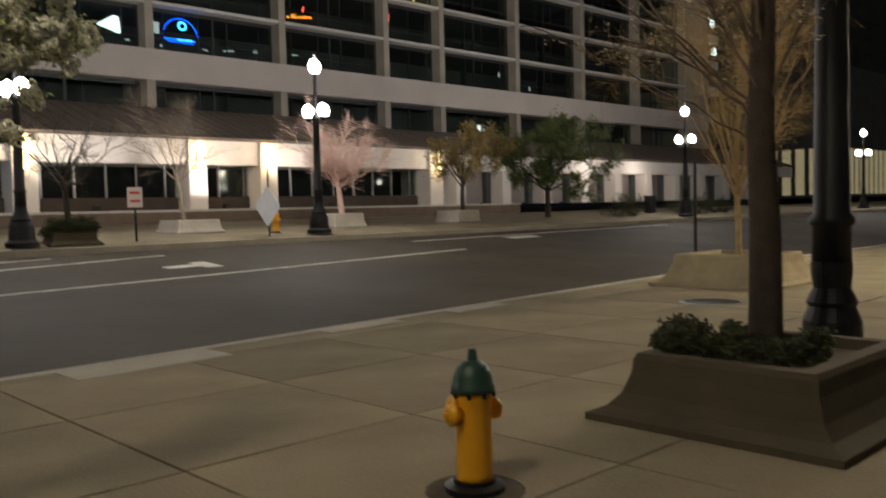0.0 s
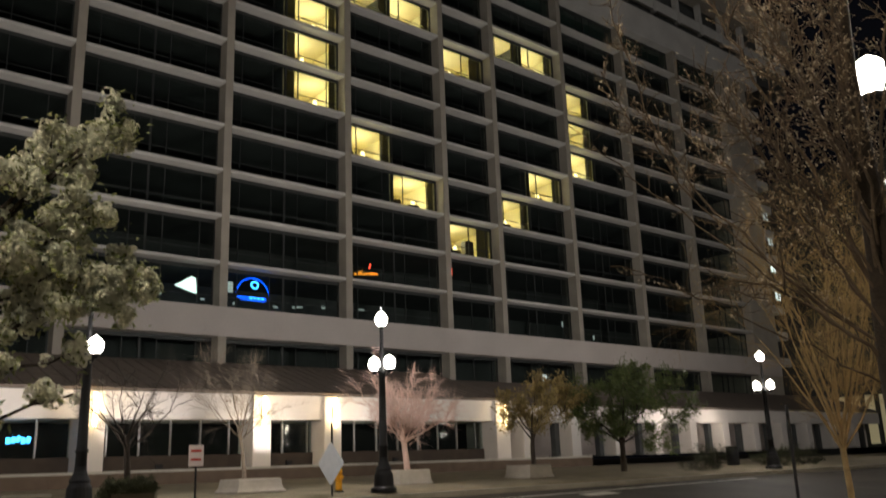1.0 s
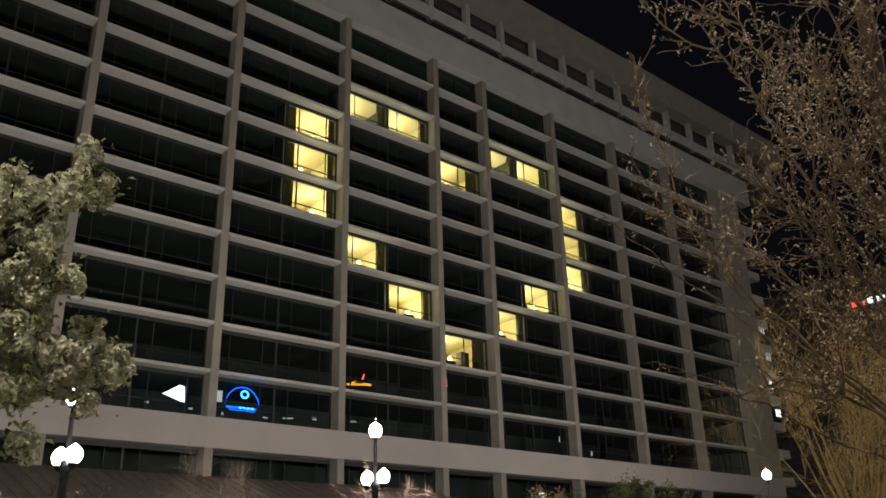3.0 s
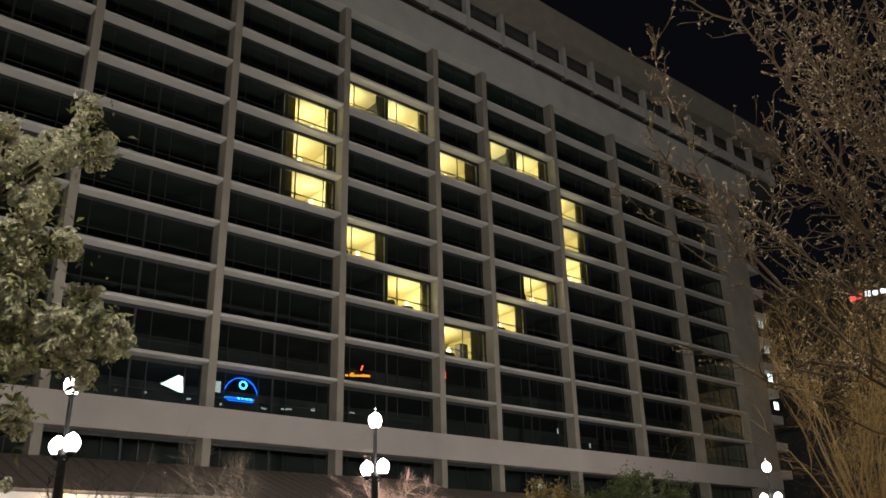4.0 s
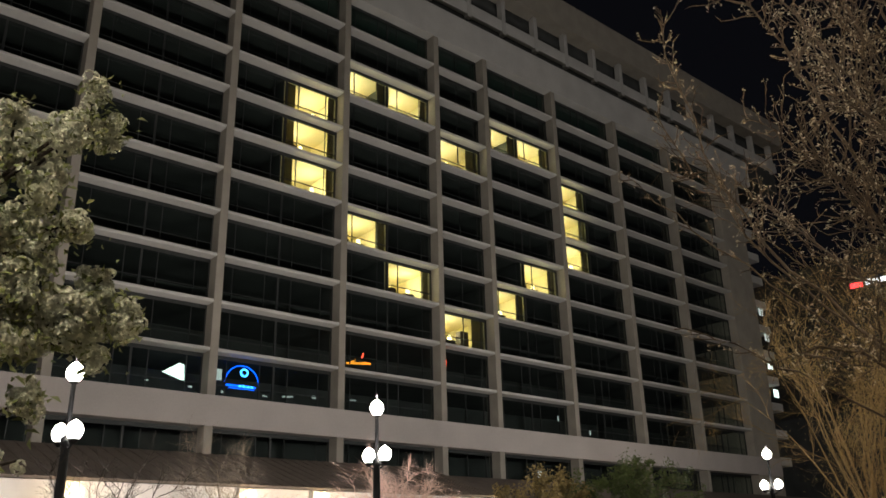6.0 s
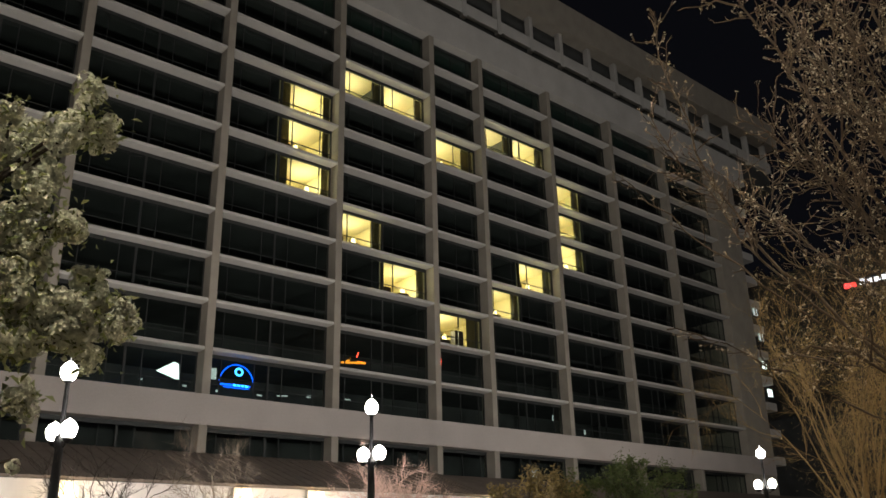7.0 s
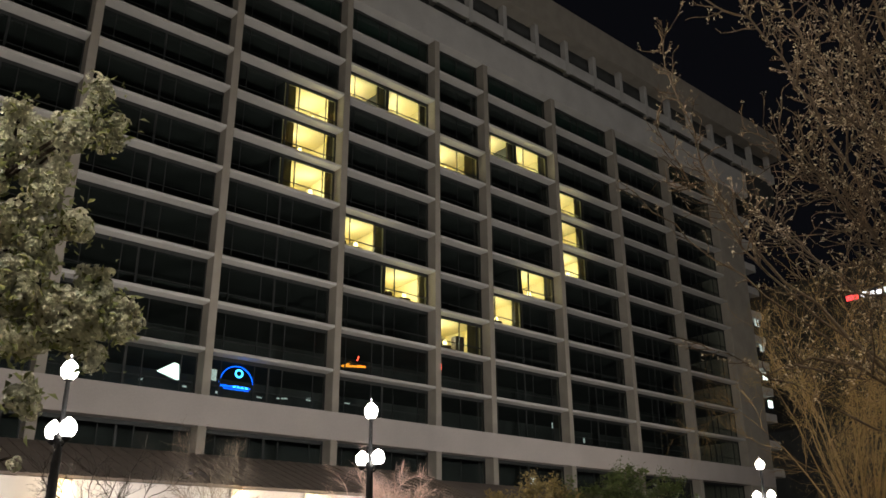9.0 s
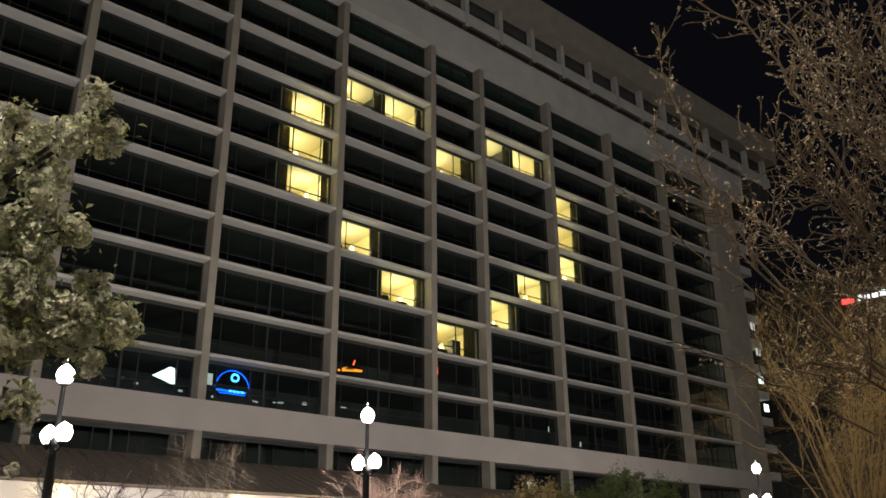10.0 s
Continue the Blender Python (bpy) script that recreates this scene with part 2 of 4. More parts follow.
painted_line("road_line_4", 17.5, 18.9, 34.0, 19.5, 0.12)
painted_line("road_arrow_shaft", 8.15, 16.85, 9.0, 16.95, 0.34, "worn white turn arrow painted on asphalt")
painted_line("road_arrow_head", 9.0, 16.95, 9.45, 17.0, 0.95, "worn white turn arrow painted on asphalt")
painted_line("road_patch", 21.6, 18.35, 23.2, 18.45, 0.6, "worn white patch painted on asphalt")

# pale ramp and gutter slabs let into the edge of the pavement
for n, (xa, xb, depth) in enumerate(((2.35, 4.05, 0.62), (5.7, 7.0, 0.3), (8.1, 9.3, 0.3))):
    ramp = box(xa, xb, -depth, 0.0, -0.01, 0.006, 0.003)
    for v in ramp.verts:
        v.co.y += near_kerb(v.co.x) - 0.19
    solid("kerb_ramp_%d" % (n + 1), ramp, KERB, "pale worn concrete ramp slab beside the kerb", kind="structure")

# ---- the tall building ----
FACE = 53.9           # front plane of columns and beams
RECESS = 1.1          # glazing stands this far back
STOREY = 3.5
COLUMN_W = 0.62
COLUMNS = [-17.2, -6.7, 3.9, 14.5, 25.3, 35.95, 46.38, 52.98, 63.4, 74.18, 84.9, 95.7]
PIER_END = 101.4


def beam_z(k):
    """Underside of the k-th beam, counted down from the roof."""
    return 54.42 - STOREY * k


building = thing("office_building", label="tall concrete-grid building at night, some rooms lit", category="building")

# columns run the whole height
col_me = None
for x in COLUMNS[:-1]:
    bm = box(0, COLUMN_W, 0, RECESS + 0.3, 1.7, 50.9, 0.03)
    col_me = col_me or mesh_of("column", bm, COLUMN)
    part("column", col_me, CONCRETE, building, at=move(x, FACE, 0))
part("end_pier", box(COLUMNS[-1], PIER_END, FACE, FACE + 9, 1.7, 50.9, 0.04), COLUMN, building, "plain broad concrete end pier")


def beam_mesh(length):
    bm = bmesh.new()
    prof = [(0.04, 0.06), (0.04, 0.20), (0.10, 0.26), (RECESS + 0.3, 0.26), (RECESS + 0.3, 0.0), (0.10, 0.0)]
    a = [bm.verts.new((0, y, z)) for y, z in prof]
    b = [bm.verts.new((length, y, z)) for y, z in prof]
    for i in range(len(prof)):
        j = (i + 1) % len(prof)
        bm.faces.new((a[i], b[i], b[j], a[j]))
    bm.faces.new(a[::-1]), bm.faces.new(b)
    bmesh.ops.recalc_face_normals(bm, faces=list(bm.faces))
    return mesh_of("beam", bm, CONCRETE)


def window_frame_mesh(length, height, kind):
    """Mullions and rails of one bay; two rooms share a wide bay."""
    bm = bmesh.new()
    wide = length > 8
    marks = [(0.0, 0.10), (0.12, 0.05), (0.385, 0.06), (0.5, 0.16), (0.615, 0.06), (0.885, 0.05), (1.0, 0.10)] if wide else \
            [(0.0, 0.10), (0.10, 0.05), (0.52, 0.06), (0.88, 0.05), (1.0, 0.10)]
    for f, w in marks:
        c = f * length
        c = min(max(c, w / 2), length - w / 2)
        add_box(bm, c - w / 2, c + w / 2, -0.05, 0.05, 0, height)
    add_box(bm, 0, length, -0.06, 0.06, height - 0.28, height)
    add_box(bm, 0, length, -0.06, 0.06, 0, 0.1)
    if kind == "rail":
        add_box(bm, 0, length, -0.035, 0.035, height * 0.29, height * 0.29 + 0.07)
    return mesh_of("frame", bm, MULLION)


cache = {}


def window(i, z0, z1, kind="rail"):
    """Glazing of bay i between heights z0 and z1: frame and pane under one window."""
    x0, x1 = COLUMNS[i] + COLUMN_W, COLUMNS[i + 1]
    length, height = round(x1 - x0, 2), round(z1 - z0, 2)
    key = (length, height, kind)
    if key not in cache:
        pane = bmesh.new()
        add_box(pane, 0.02, length - 0.02, -0.008, 0.008, 0.02, height - 0.02)
        cache[key] = (mesh_of("pane", pane, GLASS), window_frame_mesh(length, height, kind))
    pane_me, frame_me = cache[key]
    w = new("window")
    w.parent, w.matrix_basis = building, move(x0, FACE + RECESS, z0)
    part("pane", pane_me, GLASS, w)
    part("window_frame", frame_me, MULLION, w)
    return w


beams = {}
for i in range(len(COLUMNS) - 1):
    x0, x1 = COLUMNS[i] + COLUMN_W, COLUMNS[i + 1]
    length = round(x1 - x0, 2)
    if length not in beams:
        beams[length] = beam_mesh(length)
    for k in range(2, 12):
        part("beam", beams[length], CONCRETE, building, at=move(x0, FACE, beam_z(k)))
    for k in range(2, 11):
        window(i, beam_z(k + 1) + 0.26, beam_z(k))
    window(i, beam_z(2) + 0.26, 50.8, "plain")
    window(i, 12.9, beam_z(11), "plain" if i in (6, 7) else "rail")
    window(i, 8.4, 10.75, "plain")

part("lower_band", box(-17.2, PIER_END, FACE - 0.06, FACE + RECESS + 0.3, 10.75, 12.85, 0.03), BAND, building, "broad pale concrete band above the second floor")
part("fascia", box(-17.2, PIER_END + 3.5, FACE - 0.08, FACE + 1.2, 50.8, 54.5, 0.03), CONCRETE, building, "broad plain concrete fascia under the roof terrace")
part("terrace_slab", box(-17.2, PIER_END + 3.5, FACE + 1.2, FACE + 12, 53.6, 54.2), CONCRETE, building)
# interior floor plates, rear wall, with unlit darkness put into their colour
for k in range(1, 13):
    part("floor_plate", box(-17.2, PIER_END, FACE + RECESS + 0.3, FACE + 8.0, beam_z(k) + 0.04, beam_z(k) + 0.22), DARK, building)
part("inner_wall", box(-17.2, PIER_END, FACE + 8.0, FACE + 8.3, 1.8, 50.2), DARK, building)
part("top_floor_blind", box(-17.2, COLUMNS[-1], FACE + RECESS + 0.25, FACE + RECESS + 0.3, beam_z(2) + 0.3, 50.75), TEAL, building, "dark green spandrel panels behind glass")
part("side_wall", box(-17.5, -17.2, FACE, FACE + 9, 1.7, 54.9), CONCRETE, building)

# roof terrace: set-back storey under a broad overhanging roof
PH = FACE + 2.0
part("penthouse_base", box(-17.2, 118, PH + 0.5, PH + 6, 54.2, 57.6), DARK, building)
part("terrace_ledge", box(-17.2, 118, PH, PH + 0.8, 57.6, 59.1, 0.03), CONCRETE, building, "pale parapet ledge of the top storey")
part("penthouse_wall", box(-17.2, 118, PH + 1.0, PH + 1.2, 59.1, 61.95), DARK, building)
post_me = mesh_of("post", box(-0.3, 0.3, -0.06, 0.7, 57.2, 61.95, 0.02), CONCRETE)
for i in range(-15, 11):
    part("post", post_me, CONCRETE, building, at=move(63.9 + 5.3 * i, PH, 0))
part("roof", box(-18, 119.6, FACE + 1.1, FACE + 8.0, 61.95, 65.95, 0.05), COLUMN, building, "deep overhanging flat concrete roof")

# side wing: shallow balcony slabs beyond the pier
for k in range(2, 13):
    part("balcony_slab", box(PIER_END, 107.2, FACE + 1.6, FACE + 7, beam_z(k), beam_z(k) + 1.05, 0.03), CONCRETE, building)
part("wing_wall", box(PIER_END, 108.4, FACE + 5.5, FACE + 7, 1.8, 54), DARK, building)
for x, z, lit in ((106.1, 25.6, COLDWHITE), (106.5, 21.9, COLDWHITE), (105.9, 33.0, SOFTWHITE), (106.4, 29.5, SOFTWHITE)):
    part("lit_pane", box(x - 0.55, x + 0.55, FACE + 1.85, FACE + 1.91, z - 0.55, z + 0.45), lit, building, "cool lit window of the side wing")
    part("pane_bar", box(x - 0.06, x + 0.06, FACE + 1.78, FACE + 1.84, z - 0.55, z + 0.45), MULLION, building)

# lit rooms that draw a heart: bay, storey, half of the bay
ROOMS = [(4, 4, "R"), (4, 5, "R"), (4, 6, "R"), (5, 3, "L"), (5, 3, "R"), (5, 7, "L"), (5, 8, "R"), (6, 4, "N"), (6, 9, "N"),
         (7, 3, "L"), (7, 3, "R"), (7, 7, "R"), (7, 8, "L"), (8, 4, "L"), (8, 5, "L"), (8, 6, "L")]


def lit_room(i, k, half, seed):
    rng = random.Random(seed)
    x0, x1 = COLUMNS[i] + COLUMN_W, COLUMNS[i + 1]
    mid = (x0 + x1) / 2
    if half == "L":
        x1 = mid
    elif half == "R":
        x0 = mid
    z0, z1 = beam_z(k + 1) + 0.30, beam_z(k) - 0.02
    y0, y1 = FACE + RECESS + 0.32, FACE + RECESS + 5.2
    room = new("lit_room")
    room.parent = building
    tagged(room, "cream hotel room lit by a warm lamp")
    shell = bmesh.new()
    add_box(shell, x0 - 0.06, x0 + 0.02, y0, y1, z0, z1), add_box(shell, x1 - 0.02, x1 + 0.06, y0, y1, z0, z1)
    add_box(shell, x0, x1, y1, y1 + 0.1, z0, z1), add_box(shell, x0, x1, y0, y1, z1 - 0.05, z1 + 0.03), add_box(shell, x0, x1, y0, y1, z0 - 0.06, z0)
    part("room_wall", shell, ROOMWALL, room)
    # dark sheets added outside to hide the cream walls from neighbouring rooms
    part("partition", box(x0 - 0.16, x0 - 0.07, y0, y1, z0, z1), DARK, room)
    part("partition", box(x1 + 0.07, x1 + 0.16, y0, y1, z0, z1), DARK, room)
    w = x1 - x0
    # drawn curtain at one end of the window, in folds
    cw = {"L": 0.20, "R": 0.2 if i == 7 else 0.13, "N": 0.25}[half] * w
    spans = [(x1 - cw, x1 - 0.05)]
    if half == "R":
        spans.append((x0 + 0.02, x0 + w * (0.21 if i == 4 else 0.09)))
    for ca, cb in spans:
        cur = bmesh.new()
        n = 22
        a = [cur.verts.new((ca + (cb - ca) * j / n, y0 + 0.12 + 0.06 * math.sin(j * 1.9), z0)) for j in range(n + 1)]
        b = [cur.verts.new((v.co.x, v.co.y, z1 - 0.06)) for v in a]
        for j in range(n):
            cur.faces.new((a[j], a[j + 1], b[j + 1], b[j]))
        bmesh.ops.solidify(cur, geom=list(cur.faces), thickness=0.03)
        part("curtain", cur, CURTAIN, room)
    # table with a lamp near the window, and a chair
    tx = x0 + (w - cw) * rng.uniform(0.45, 0.8)
    part("table", box(tx - 0.5, tx + 0.5, y0 + 0.5, y0 + 1.1, z0, z0 + 0.9, 0.03), FURNITURE, room)
    sh = lathe([(0.22, 0), (0.2, 0.1), (0.14, 0.42), (0.13, 0.44)], 14)
    part("lamp_shade", sh, SHADE, room, at=move(tx, y0 + 0.8, z0 + 0.95))
    part("lamp_stem", lathe([(0.09, 0), (0.03, 0.05), (0.03, 0.25)], 10), FURNITURE, room, at=move(tx, y0 + 0.8, z0 + 0.75))
    chx = x0 + (w - cw) * rng.uniform(0.1, 0.35)
    part("armchair", box(chx - 0.35, chx + 0.35, y0 + 0.5, y0 + 1.2, z0, z0 + rng.uniform(1.0, 1.3), 0.1), FURNITURE, room)
    if (i, k) in ((6, 9), (6, 4)):
        part("cupboard", box(x1 - cw - 1.1, x1 - cw - 0.1, y0 + 0.4, y0 + 1.1, z0, z0 + (1.9 if k == 9 else 1.2), 0.04), FURNITURE, room)
    bulb("room_light", (tx, y0 + 1.6, z0 + 1.75), ROOM_WATTS, (1.0, 0.87, 0.56), 0.15)


for s, (i, k, half) in enumerate(ROOMS):
    lit_room(i, k, half, s)

# ---- lights in the lower windows; reflections built as glowing bars behind the glass ----
GL = FACE + RECESS + 0.14


def glow_shape(name, pieces, mat, label, category):
    """Thin luminous bars in the plane of the glass: (x, z, length, thickness, angle)."""
    bm = bmesh.new()
    for x, z, length, thick, ang in pieces:
        v = add_box(bm, -length / 2, length / 2, -0.02, 0.02, -thick / 2, thick / 2)
        m = Matrix.Translation((x, GL, z)) @ Matrix.Rotation(radians(ang), 4, "Y")
        for q in v:
            q.co = m @ q.co
    return solid(name, bm, mat, label, category)


def arc(cx, cz, rx, rz, a0, a1, n, thick):
    out = []
    for j in range(n):
        p, q = radians(a0 + (a1 - a0) * j / n), radians(a0 + (a1 - a0) * (j + 1) / n)
        xa, za, xb, zb = cx + rx * math.cos(p), cz + rz * math.sin(p), cx + rx * math.cos(q), cz + rz * math.sin(q)
        out.append(((xa + xb) / 2, (za + zb) / 2, math.hypot(xb - xa, zb - za) * 1.15, thick, -math.degrees(math.atan2(zb - za, xb - xa))))
    return out


# mirrored blue sign, put in as luminous bars just behind the pane
glow_shape("neon_reflection", arc(28.5, 14.05, 1.35, 1.4, 5, 175, 16, 0.06) + [(28.4, 13.95, 2.4, 0.12, 0), (28.5, 13.78, 2.0, 0.07, 0)], NEON,
           "reflection of a blue neon arch sign, built behind a window", "sign")
glow_shape("emblem_reflection", arc(28.65, 14.95, 0.28, 0.26, 0, 360, 10, 0.12) + [(28.35 + 0.32 * j, 13.95, 0.22, 0.16, 12 * (j % 2)) for j in range(4)], CYAN,
           "reflected bright cyan emblem and lettering bars of a neon sign", "sign")
glow_shape("lit_poster", [(26.55, 14.6, 0.7, 0.8, 0)], SOFTWHITE, "pale lit panel behind window glass", "panel")
# mirrored lit peak, put in as a glowing block behind the pane
tri = bmesh.new()
for y in (GL - 0.03, GL + 0.03):
    tri.faces.new([tri.verts.new((x, y, z)) for x, z in ((22.5, 14.3), (23.2, 14.1), (24.15, 13.8), (24.05, 14.95), (23.7, 15.05))])
bmesh.ops.bridge_loops(tri, edges=list(tri.edges))
solid("peak_reflection", tri, COLDWHITE, "reflection of a lit white peak, built behind window glass", "lamp")
# mirrored orange neon, put in as dim luminous bars
glow_shape("orange_reflection", [(38.6, 16.95, 2.2, 0.16, -6), (39.5, 17.1, 0.8, 0.18, 4), (38.2, 17.1, 0.5, 0.14, -30)], ORANGE, "dim reflection of an orange neon scroll, built behind a window", "sign")
glow_shape("red_beacon", [(47.95, 18.25, 0.28, 0.6, 0)], REDGLOW, "small red light in a dark window", "lamp")
glow_shape("red_pilot_light", [(39.1, 17.65, 0.1, 0.45, 20)], REDGLOW, "tiny red light behind glass", "lamp")
glow_shape("office_light", [(59.25, 9.2, 0.55, 0.55, 0), (59.8, 9.15, 0.16, 0.4, 0)], SIGNWHITE, "bright white lamp in a green-tinted office", "lamp")
# mirrored city lights, put in as small luminous bars
glow_shape("city_reflection", [(24.6 + 0.0, 13.5, 0.3, 0.12, 0), (27.0, 13.4, 0.15, 0.15, 0), (30.4, 13.45, 0.4, 0.1, 5), (32.3, 13.6, 0.9, 0.1, -5),
                         (34.6, 13.8, 0.35, 0.22, 0), (38.2, 13.9, 0.5, 0.15, 0), (21.5, 13.6, 0.25, 0.12, 0), (62.3, 14.6, 0.2, 0.5, 0), (64.9 + 2.0, 13.6, 0.2, 0.5, 0)],
           SOFTWHITE, "row of small pale reflected city lights, built behind dark windows", "lamp")
# mirrored blue lettering in the podium glass, put in as luminous bars
glow_shape("shop_reflection", [(10.9 + 0.24 * j, 3.5 + 0.04 * (j % 3), 0.2, 0.3, 14 * (j % 3)) for j in range(5)], CYAN, "reflected small blue neon lettering bars in a shop window", "sign").location.y = -8.0


# ---- podium: lower block with a sloping roof, white band and pillars ----
PY = 45.9             # front plane of the podium
P0, P1 = -14.0, 45.6  # its ends
podium = thing("podium", label="low white podium with dark shopfront glass and sloping brown roof", category="building")
part("white_band", box(P0, P1, PY, PY + 1.0, 4.55, 6.05, 0.03), WHITE, podium, "white stucco band over the windows")
slope = bmesh.new()
pts = [(P0, PY - 0.25, 6.06), (P1 + 0.3, PY - 0.25, 6.06), (P1 - 1.2, FACE - 0.1, 8.75), (P0, FACE - 0.1, 8.75)]
low = [slope.verts.new(p) for p in pts]
top = [slope.verts.new((x, y, z + 0.14)) for x, y, z in pts]
slope.faces.new(low[::-1]), slope.faces.new(top)
for i in range(4):
    slope.faces.new((low[i], low[(i + 1) % 4], top[(i + 1) % 4], top[i]))
part("sloping_roof", slope, SHINGLE, podium, "brown standing-seam sloping roof")
seam = mesh_of("roof_seam", box(-0.025, 0.025, 0, 8.5, 0, 0.06), SHINGLE)
for j in range(72):
    x = P0 + 0.5 + j * 0.82
    if x < P1 - 1.4:
        part("roof_seam", seam, SHINGLE, podium, at=move(x, PY - 0.2, 6.21) @ Matrix.Rotation(math.atan2(2.69, 8.1), 4, "X"))
hip = bmesh.new()
q = [hip.verts.new(p) for p in ((P1, PY, 6.05), (P1, FACE, 6.05), (P1 - 1.2, FACE, 8.8))]
hip.faces.new(q)
part("hip_end", hip, SHINGLE, podium)
part("ceiling_slab", box(P0, P1, PY + 1.0, FACE + 1, 4.6, 4.8), WHITE, podium)
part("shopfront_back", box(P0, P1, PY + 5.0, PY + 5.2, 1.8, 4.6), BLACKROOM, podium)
PILLARS = [(-4.2, 1.3), (13.9, 1.3), (23.8, 1.2), (28.75, 1.25), (43.6, 1.4)]
for x, w in PILLARS:
    part("pillar", box(x, x + w, PY - 0.3, PY + 1.6, 1.75, 6.0, 0.03), WHITE, podium, "white pillar washed by its wall lamp")
part("shopfront_glass", box(P0, P1, PY + 1.3, PY + 1.32, 2.6, 4.55), GLASS, podium)
part("sill_wall", box(P0, P1, PY + 1.15, PY + 1.4, 1.75, 2.6), SHADEDBRICK, podium)
mull = mesh_of("mullion", box(-0.05, 0.05, -0.06, 0.06, 2.6, 4.55), STEEL)
for j in range(33):
    part("mullion", mull, STEEL, podium, at=move(P0 + 1 + j * 1.8, PY + 1.26, 0))
part("side_end", box(P1 - 0.3, P1, PY + 0.9, FACE, 1.8, 4.6), WHITE, podium)

# unseen small floodlights added on the terrace wash the band and the pillars


def floodlight(x):
    f = thing("floodlight", (x, 42.6, 1.78), "small black floodlight added unseen on the terrace", "lamp", "floodlights on the terrace")
    part("housing", box(-0.18, 0.18, -0.1, 0.1, 0.06, 0.3, 0.02), IRON, f)
    part("foot", box(-0.06, 0.06, -0.06, 0.06, 0.0, 0.08), IRON, f)
    data = bpy.data.lights.new("flood", "SPOT")
    data.energy, data.color, data.spot_size, data.spot_blend, data.shadow_soft_size = FLOOD_WATTS * 1.5, (1.0, 0.90, 0.84), radians(90), 0.5, 0.12
    new("flood", data).matrix_basis = look((x, 42.75, 2.2), (x, PY, 5.9))


for x in (-8.0, 0.5, 9.0, 17.0, 24.5, 32.0):
    floodlight(x)

# the retaining wall in front of the terrace
wall = thing("retaining_wall", label="low brown brick retaining wall with a pale coping", category="wall", kind="structure")
part("wall_face", box(-60, 47.5, 40.0, 40.35, 0.6, 1.68), RETAIN, wall)
part("coping", box(-60, 47.5, 39.95, 40.45, 1.68, 1.8, 0.02), KERB, wall, "pale concrete coping")

# wall lamps on the pillars


def sconce(x, big=False):
    lamp = thing("wall_lamp", (x, PY - 0.42, 5.0), "tall glowing wall lamp on a white pillar", "lamp", "wall lamps on the pillars")
    part("bracket", box(-0.08, 0.08, -0.02, 0.14, -0.3, 0.3, 0.01), IRON, lamp)
    part("diffuser", box(-0.1, 0.1, -0.2, -0.02, -0.9, 0.9, 0.03), WARMGLOBE, lamp, "warm glowing glass")
    bulb("wall_lamp_light", (x, PY - 1.1, 5.3), SCONCE_WATTS, (1.0, 0.78, 0.5), 0.2)


for x in (14.55, 24.4, 29.4, 44.4):
    sconce(x)

# ---- portico to the right, with pale shutters between white piers and dark slots ----
QY = 47.5
portico = thing("portico", label="long portico with pale shutters between white piers and dark slots", category="building")
part("portico_band", box(P1 + 0.2, 112, QY, QY + 0.8, 4.6, 5.9, 0.03), WHITE, portico)
r2 = bmesh.new()
pts = [(P1 + 0.2, QY - 0.3, 5.92), (112, QY - 0.3, 5.92), (112, FACE - 0.1, 8.3), (P1 - 1.0, FACE - 0.1, 8.3)]
low = [r2.verts.new(p) for p in pts]
top = [r2.verts.new((x, y, z + 0.14)) for x, y, z in pts]
r2.faces.new(low[::-1]), r2.faces.new(top)
for i in range(4):
    r2.faces.new((low[i], low[(i + 1) % 4], top[(i + 1) % 4], top[i]))
part("portico_roof", r2, SHINGLE, portico, "brown sloping roof")
pier_me = mesh_of("pier", box(0, 1.1, -0.3, 1.4, 1.78, 4.6, 0.03), WHITE)
# a solid dark block stands in for the slot beside each shutter
dark_me = mesh_of("dark_pier", box(0, 0.55, 0.0, 1.0, 1.78, 4.58, 0.02), DARK)
shut_me = bmesh.new()
ridge = [(x, -0.03 * (j % 2), 1.9 + j * 0.095) for j in range(29) for x in (0, 3.75)]
ridge = [shut_me.verts.new(p) for p in ridge]
for j in range(28):
    shut_me.faces.new((ridge[2 * j], ridge[2 * j + 1], ridge[2 * j + 3], ridge[2 * j + 2]))
bmesh.ops.solidify(shut_me, geom=list(shut_me.faces), thickness=0.02)
shut_me = mesh_of("shutter", shut_me, SHUTTER)
for j in range(11):
    x = 48.0 + j * 5.6
    part("shutter", shut_me, SHUTTER, portico, at=move(x + 1.2, QY + 1.5, 0))
    part("pier", pier_me, WHITE, portico, at=move(x, QY, 0))
    part("dark_pier", dark_me, DARK, portico, at=move(x + 5.0, QY + 1.0, 0))
part("portico_back", box(P1, 112, QY + 1.9, QY + 2.1, 1.8, 5.9), WHITE, portico)
part("portico_ceiling", box(P1 + 0.2, 112, QY + 0.8, FACE, 5.6, 5.75), WHITE, portico)
for x in (66.0, 74.0):
    bulb("portico_light", (x, QY - 2.0, 4.9), PORTICO_WATTS, (1.0, 0.86, 0.74), 0.3)

# ---- street lamps ----
def globe_mesh(r):
    return lathe([(r * 0.45, 0), (r * 0.8, r * 0.35), (r, r * 0.95), (r * 0.96, r * 1.4), (r * 0.72, r * 1.9), (r * 0.34, r * 2.2), (r * 0.06, r * 2.4)], 18)


